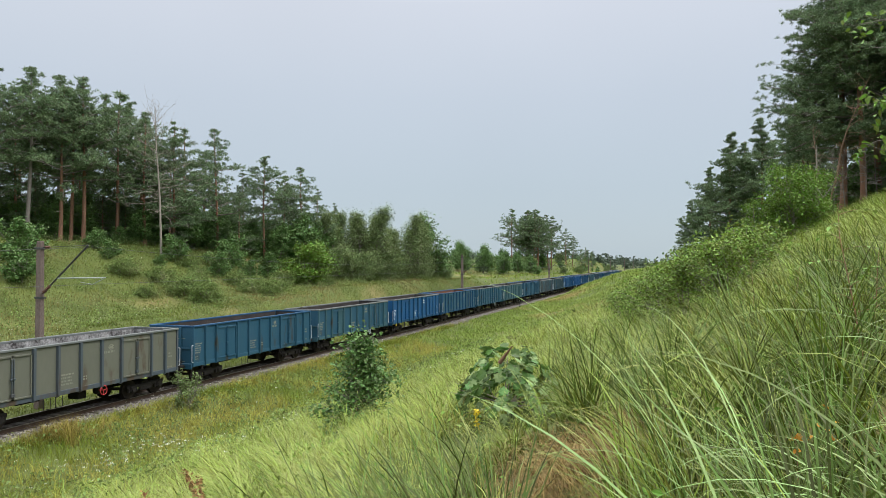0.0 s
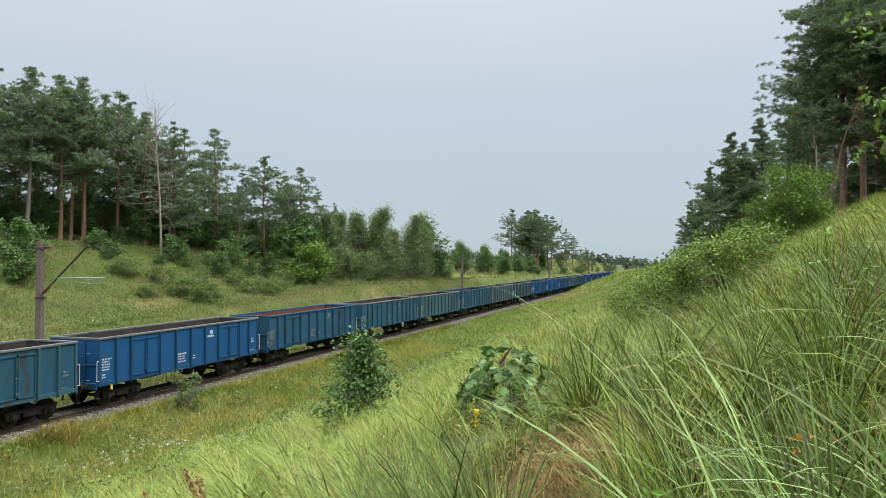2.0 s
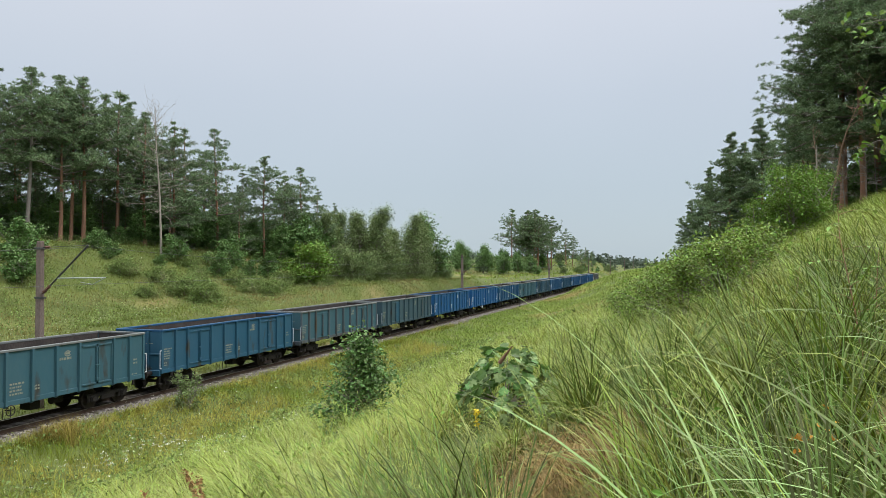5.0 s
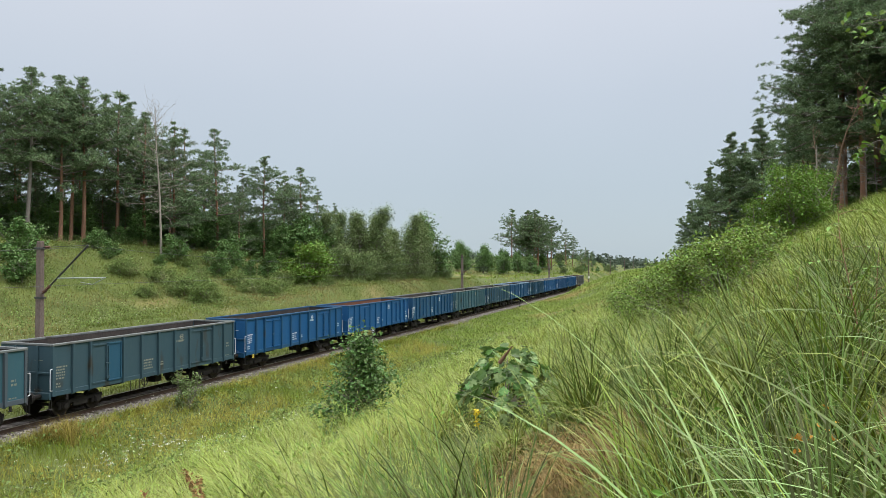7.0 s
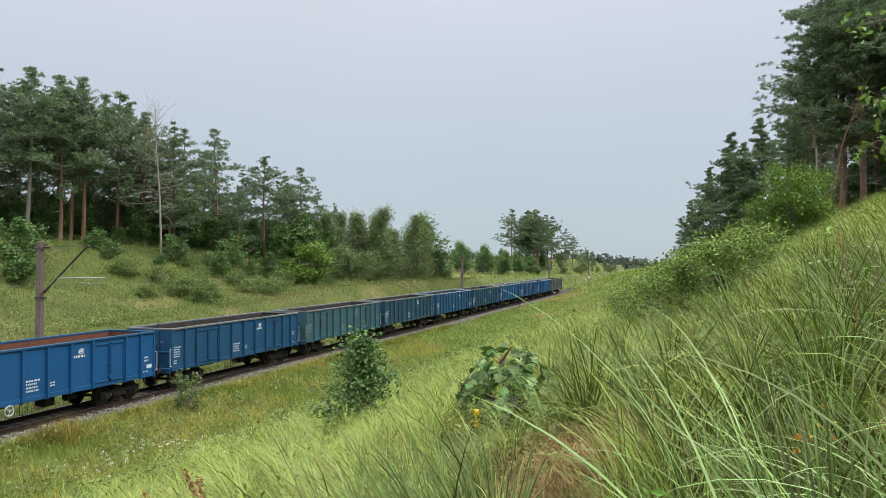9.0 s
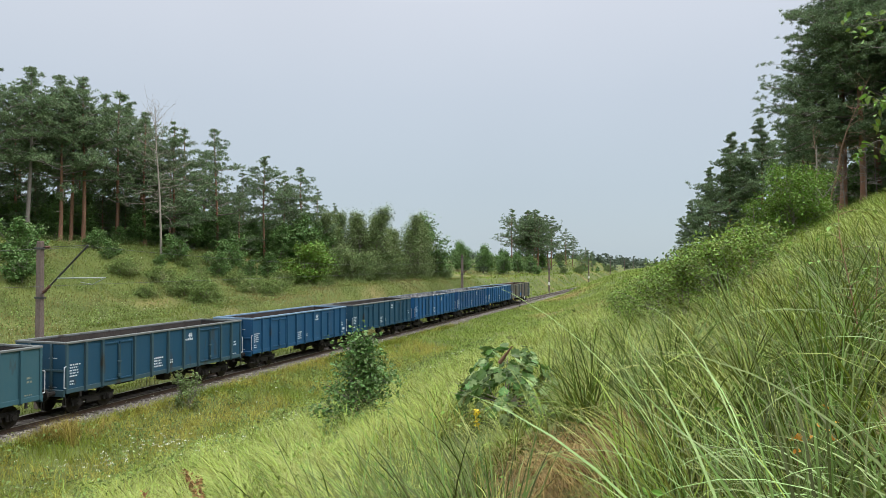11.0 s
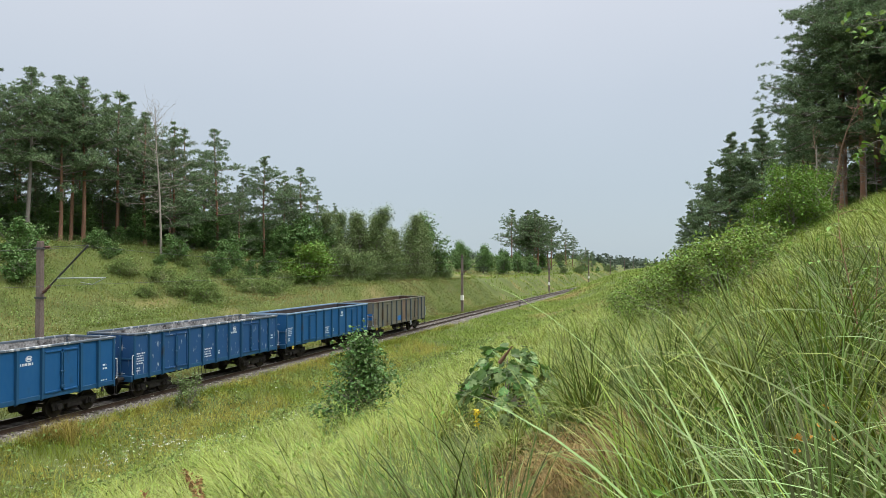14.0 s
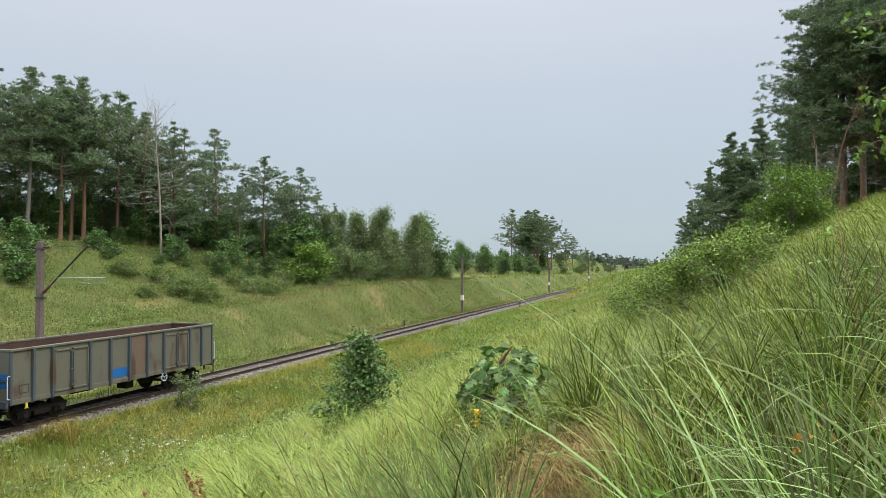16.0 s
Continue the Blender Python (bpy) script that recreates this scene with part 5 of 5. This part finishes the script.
    tagged(linked("meadow_herbs", np_mesh("meadow_herbs", v, f), M_herb), "grey-green leafy herbs in the meadow", "herbs", kind="stuff")


meadows()


def umbels():
    """White flower heads scattered over the lower bank and the meadow."""
    r2 = np.random.RandomState(202)
    c = []
    for n, x0, x1, y0, y1, per in ((60, 4.5, 11, 13, 36, 9), (75, 6.0, 8.6, 19, 24, 11), (520, -13, -3, 26, 90, 7), (60, 1.8, 4, 20, 70, 7), (170, -26, -12, 40, 80, 7), (60, 10, 18, 14, 40, 7)):
        x, y = x0 + (x1 - x0) * r2.rand(n), y0 + (y1 - y0) * r2.rand(n)
        z = height(x, y) + 0.45 + 0.3 * r2.rand(n)
        p = np.stack([x, y, z], -1)
        c.append((p[:, None, :] + r2.normal(size=(n, per, 3)) * np.array([0.035, 0.035, 0.012])).reshape(-1, 3))
    v, f = leaf_quads(np.concatenate(c), r2, 0.026, 0.45, 0.2)
    ob = linked("white_umbel_flowers", np_mesh("white_umbel_flowers", v, f), M_sedge_flower)
    tagged(ob, "small white umbel flowers among the grass", "flowers", kind="stuff")


umbels()

# ---- shrubs on the near slope ----
M_leaf_lime = mat("yellow_green_leaves", (0.048, 0.095, 0.016), (0.25, 0.35, 0.070), 2.5, 0.5, fine=6, bump=0, island=0.6, through_light=0.25, spec=0.2)
BR = [(26.72, 15.88, 1.0), (27.39, 15.04, 1.05), (25.98, 17.74, 0.95), (28.07, 18.44, 1.2), (24.98, 21.62, 0.8), (27.18, 20.25, 1.2), (26.03, 24.08, 1.1)]
HEAP = (24.39, 9.17)
SAPLING = leafy("poplar_sapling", 61, 2.45, 2.5, 0.090, 5000, M_leaf, "leafy dark green sapling on the slope", "tree", "saplings", stems=1, clumps=120, low=0.03, slim=0.40, fine=True, cone=0.62)
stand(SAPLING, 19.45, 15.0, 0.0, 0.94)
SHRUB = leafy("willow_shrub", 62, 1.9, 1.5, 0.13, 1300, M_leaf_willow, "small thin shrub beside the track", "bush", "bushes", stems=5, clumps=36, low=0.03, slim=0.24, fine=True)
stand(SHRUB, 3.8, 29.0)
BRAMBLE = leafy("bramble_bush", 63, 1.25, 1.9, 0.062, 5600, M_leaf_lime, "tangled light green bramble on the bank", "bush", "bushes", stems=14, clumps=64, low=0.02, slim=0.34, fine=True)
stand(BRAMBLE, *BR[0][:2], 0.0, BR[0][2])
for k, (x, y, size) in enumerate(BR[1:]):
    repeat(BRAMBLE, x, y, 1.3 * k + 0.7, size)


def lobed_leaf(size):
    """A lobed leaf, folded along its rib."""
    half = [(0.0, 0.0), (0.16, 0.10), (0.40, 0.06), (0.30, 0.28), (0.52, 0.42), (0.30, 0.52), (0.36, 0.76), (0.14, 0.78), (0.0, 1.05)]
    v = [(0.0, yy * size, 0.0) for xx, yy in half]
    v += [(xx * size, yy * size, 0.22 * xx * size - 0.15 * size * yy * yy) for xx, yy in half]
    v += [(-xx * size, yy * size, 0.22 * xx * size - 0.15 * size * yy * yy) for xx, yy in half]
    f = []
    for i in range(8):
        f += [(i, 9 + i, 10 + i, i + 1), (i + 1, 19 + i, 18 + i, i)]
    return v, f


def lobed_leaf_heap(x, y):
    r2 = np.random.RandomState(71)
    t = new("broken_maple_branch")
    tagged(t, "broken leafy branch lying in the grass with big lobed leaves", "branch")
    t.location = (x, y, float(height(x, y)))
    segs = limb(r2, (-0.02, -0.40, 0.80), (0.6, -0.2, 0.75), 0.30, 0.030, 3, 0, 0.05)[1]
    vt, ft = tubes(segs, 8)
    linked("broken_stem", np_mesh("broken_stem", vt, ft, True), M_bark_red, t, "brown broken stem")
    segs = []
    for i in range(16):
        a = r2.rand() * 6.28
        segs += limb(r2, (0, 0, 0.2), unit(np.array([math.cos(a), math.sin(a), 0.6 * r2.rand()])), 0.5 + 0.4 * r2.rand(), 0.012, 3)[1]
    vt, ft = tubes(segs, 5)
    linked("twig_work", np_mesh("twigs", vt, ft, True), M_bark_grey, t)
    meshes = []
    for size in (0.12, 0.15, 0.18, 0.15):
        v, f = lobed_leaf(size)
        me = bpy.data.meshes.new("leaf")
        me.from_pydata(v, [], f)
        me.materials.append(M_maple if len(meshes) < 3 else M_maple_pale)
        meshes.append(me)
    for i in range(299):
        a, k = r2.rand() * 6.28, math.sqrt(r2.rand())
        ob = new("leaf", meshes[i % 4])
        ob.parent = t
        ob.location = (0.66 * k * math.cos(a), 0.66 * k * math.sin(a), 0.05 + 0.95 * math.sqrt(max(0.02, 1 - k * k)) * (0.45 + 0.55 * r2.rand()))
        # each leaf points outwards and hangs down more towards the rim
        ob.rotation_euler = (0.25 - 1.25 * k + 0.35 * r2.normal(), 0.45 * r2.normal(), a - math.pi / 2 + 0.6 * r2.normal())


M_maple_pale = mat("pale_leaf_underside", (0.22, 0.33, 0.13), (0.32, 0.42, 0.20), 3, 0.5, fine=20, bump=0.1, vary=0.3, through_light=0.2, spec=0.2)
M_maple = mat("lobed_leaf_green", (0.050, 0.115, 0.024), (0.120, 0.215, 0.052), 3, 0.4, fine=20, bump=0.1, vary=0.45, through_light=0.2, spec=0.25)
lobed_leaf_heap(HEAP[0], HEAP[1])


# ---- single plants near the camera ----
def compound_plant(x, y, tall, seed, n):
    """A young rowan: a thin stem with feather-shaped leaves of paired leaflets."""
    r2 = np.random.RandomState(seed)
    t = new("rowan_seedling")
    tagged(t, "young light green seedling with feathered leaves", "seedling", "seedlings on the bank")
    t.location = (x, y, float(height(x, y)))
    sp, segs = limb(r2, (0, 0, -0.05), (0.05, 0.05, 1), tall, 0.007, 6, 0, 0.06)
    c, d = [], []
    for i in range(n):
        k = 0.45 + 0.55 * i / n
        a = k * 6
        i0 = min(5, int(a))
        p = sp[i0] + (sp[i0 + 1] - sp[i0]) * (a - i0)
        az = i * 2.4
        lp, ls = limb(r2, p, unit(np.array([math.cos(az), math.sin(az), 0.6])), 0.20 + 0.08 * r2.rand(), 0.0025, 5, -0.16, 0.04)
        segs += ls
        for j in range(1, 6):
            ax = unit(lp[j] - lp[j - 1])
            out = unit(np.cross(ax, np.array([0, 0, 1.0])))
            for s in ((-1, 1) if j < 5 else (0,)):
                c.append(lp[j])
                d.append(unit(out * s + ax * (0.7 if s else 1)))
    v, f = tubes(segs, 5)
    linked("stem", np_mesh("stem", v, f, True), M_bark_red, t)
    c, d = np.array(c), np.array(d)
    side = unit(np.cross(d, np.array([0, 0, 1.0])))
    ln = 0.062
    q = np.stack([c, c + d * ln * 0.4 + side * ln * 0.20, c + d * ln - np.array([0, 0, 0.012]), c + d * ln * 0.4 - side * ln * 0.20], 1).reshape(-1, 3)
    linked("foliage", np_mesh("foliage", q, np.arange(len(q)).reshape(-1, 4)), M_leaf_light, t)


for k, (x, y, tall) in enumerate(((27.57, 4.77, 1.25), (27.64, 5.42, 1.0), (27.36, 9.76, 1.15), (26.68, 5.84, 0.55), (26.12, 6.71, 0.5), (27.62, 8.27, 0.9))):
    compound_plant(x, y, tall, 300 + k, 9)


def hanging_branch(x, y):
    """A young alder beside the camera, whose limb hangs into view."""
    r2 = np.random.RandomState(88)
    t = new("young_alder")
    tagged(t, "young alder with a leafy limb over the bank", "tree", "saplings")
    t.location = (x, y, float(height(x, y)))
    sp, segs = limb(r2, (0, 0, -0.2), (0, 0, 1), 4.2, 0.05, 8, 0.02, 0.03)
    c = []
    for k in range(7):
        a = 2.62 + 0.25 * r2.normal()
        lp, ls = limb(r2, sp[3 + k % 5], unit(np.array([-1.0 + 0.2 * r2.normal(), 0.15 * r2.normal(), 0.15])), 0.80 + 0.25 * r2.rand(), 0.014, 6, -0.07, 0.10)
        segs += ls
        for q in lp[2:]:
            for _ in range(3):
                e, es = limb(r2, q, unit(r2.normal(size=3) * np.array([1, 1, 0.4]) + np.array([-0.4, 0, -0.2])), 0.20, 0.004, 2)
                segs += es
                c += [e[1], e[2], e[2]]
    v, f = tubes(segs, 6)
    linked("trunk", np_mesh("trunk", v, f, True), M_bark_grey, t)
    c = np.array(c) + r2.normal(size=(len(c), 3)) * 0.03
    v, f = leaf_blades(np.repeat(c, 2, 0) + r2.normal(size=(2 * len(c), 3)) * 0.03, r2, 0.062, 0.34, 0.4, 0.5)
    linked("crown", np_mesh("crown", v, f), M_leaf_light, t)


hanging_branch(29.20, 7.21)


def agrimony(x, y):
    r2 = np.random.RandomState(91)
    t = new("yellow_flower_spike")
    tagged(t, "tall green stalk with a spike of small yellow flowers", "flower")
    t.location = (x, y, float(height(x, y)))
    sp, segs = limb(r2, (0, 0, 0), (-0.12, 0.0, 1), 0.76, 0.005, 6, 0, 0.04)
    v, f = tubes(segs, 5)
    linked("stalk", np_mesh("stalk", v, f, True), M_leaf, t)
    k = r2.rand(150, 1)
    c = sp[3] + (sp[6] - sp[3]) * k + r2.normal(size=(150, 3)) * 0.012
    v, f = leaf_quads(c[:70], r2, 0.022, 0.4, 0.6)
    linked("seed_head", np_mesh("seed_head", v, f), M_leaf, t)
    c = sp[5] + (sp[6] - sp[5]) * r2.rand(70, 1) + r2.normal(size=(70, 3)) * 0.006
    v, f = leaf_quads(c, r2, 0.020, 0.5, 0.6)
    linked("blossom", np_mesh("blossom", v, f), M_yellow_flower, t, "small yellow petals")


agrimony(25.28, 4.84)


def turned_leaves(x, y, seed, up):
    r2 = np.random.RandomState(seed)
    t = new("orange_leaved_sprig")
    tagged(t, "small sprig with orange turned leaves in the grass", "sprig", "orange sprigs")
    t.location = (x, y, float(height(x, y)))
    sp, segs = limb(r2, (0, 0, 0), (0, 0, 1), up, 0.003, 4, 0, 0.1)
    v, f = tubes(segs, 4)
    linked("stem", np_mesh("stem", v, f, True), M_bark_red, t)
    v, f = leaf_blades(sp[4] + r2.normal(size=(8, 3)) * 0.03, r2, 0.03, 0.36, 0.6)
    linked("foliage", np_mesh("foliage", v, f), M_orange_leaf, t)


for k, (x, y, up) in enumerate(((26.97, 2.79, 0.55), (27.08, 2.93, 0.54))):
    turned_leaves(x, y, 400 + k, up)


M_sorrel = mat("rust_brown_seeds", (0.23, 0.115, 0.045), (0.34, 0.19, 0.08), 6, 0.8, fine=20, bump=0, island=0.35)


def sorrel_spike(x, y, seed):
    """A dock stalk whose upper half is packed with rust-brown seeds."""
    r2 = np.random.RandomState(seed)
    t = new("sorrel_spike")
    tagged(t, "rust-brown seed spike of sorrel in the grass", "sorrel", "sorrel spikes")
    t.location = (x, y, float(height(x, y)))
    sp, segs = limb(r2, (0, 0, -0.03), (-0.25, 0.0, 1), 0.85, 0.005, 6, 0, 0.05)
    v, f = tubes(segs, 5)
    linked("stalk", np_mesh("stalk", v, f, True), M_bark_red, t)
    k = 3 + 3 * r2.rand(260, 1)
    i = np.minimum(5, k.astype(int))[:, 0]
    pts = np.array(sp)
    c = pts[i] + (pts[i + 1] - pts[i]) * (k - i[:, None]) + r2.normal(size=(260, 3)) * 0.014 * (1.2 - 0.15 * (k - 3))
    v, f = leaf_quads(c, r2, 0.020, 0.5, 0.8)
    linked("seed_head", np_mesh("seed_head", v, f), M_sorrel, t, "dense rust-brown seeds")


for k, (x, y) in enumerate(((23.01, 4.87), (22.83, 4.55), (23.52, 4.25))):
    sorrel_spike(x, y, 500 + k)


def fly():
    """A small insect that crosses in front of the camera."""
    t = new("flying_insect")
    tagged(t, "small dark insect flying past in the air", "insect")
    bm = bmesh.new()
    bmesh.ops.create_uvsphere(bm, u_segments=10, v_segments=7, radius=1.0, matrix=Matrix.Diagonal((0.011, 0.004, 0.004, 1)))
    bmesh.ops.create_uvsphere(bm, u_segments=8, v_segments=6, radius=0.0035, matrix=Matrix.Translation((-0.012, 0, 0.001)))
    part("body", bm, M_under, t, smooth=True)
    for s in (-1, 1):
        bm = bmesh.new()
        pts = [(-0.003, 0.002 * s, 0.003), (0.004, 0.012 * s, 0.008), (0.010, 0.013 * s, 0.008), (0.006, 0.004 * s, 0.004)]
        lo = [bm.verts.new(p) for p in pts]
        hi = [bm.verts.new((p[0], p[1], p[2] + 0.0004)) for p in pts]
        bm.faces.new(lo)
        bm.faces.new(hi[::-1])
        for i in range(4):
            bm.faces.new((lo[i], lo[(i + 1) % 4], hi[(i + 1) % 4], hi[i]))
        part("wing", bm, M_bark_grey, t)
    return t


INSECT = fly()


# ---- motion: the train rolls away from the far end towards and past the camera ----
def train_end(t):
    return 312.76 - 17.333 * t - 0.00216 * t * t


def motions():
    for n, w in enumerate(WAGONS):
        walk(w, [(float(t), pose(0, train_end(t) - (n + 0.5) * WAGON, 0)) for t in range(17)])
    # an insect flies past
    walk(INSECT, [(t, pose(x, y, z, 0, 0, 18.5)) for t, x, y, z in (
        (0, 30.34, 4.429, 6.84),
        (3.5, 29.23, 4.032, 8.135),
        (3.8, 27.24, 3.37, 7.801),
        (3.9, 26.837, 3.236, 7.718),
        (4, 26.446, 3.107, 7.622),
        (4.1, 26.085, 2.988, 7.518),
        (4.2, 25.73, 2.87, 7.429),
        (4.8, 23.191, 2.026, 7.004),
        (6, 20.955, 1.283, 6.604),
        (16, 18.274, 0.384, 6.604))])
    # wheels roll with the wagon: 1 m of way turns them by 1 / 0.455 radians
    first = None
    for w in WAGONS:
        for bg in [c for c in w.children if c.name.startswith("bogie")]:
            sets = sorted((c for c in bg.children if c.name.startswith("wheelset")), key=lambda c: c.location.y)
            if first is None:
                first = sets
                for c in sets:
                    y = c.location.y
                    walk(c, [(k / FPS, pose(0, y, 0.455, math.degrees((train_end(0) - train_end(k / FPS)) / 0.455))) for k in range(16 * FPS + 1)])
            else:
                for c, source in zip(sets, first):
                    c.rotation_mode = "QUATERNION"
                    c.animation_data_create()
                    c.animation_data.action = source.animation_data.action
                    c.animation_data.action_slot = source.animation_data.action_slot


motions()
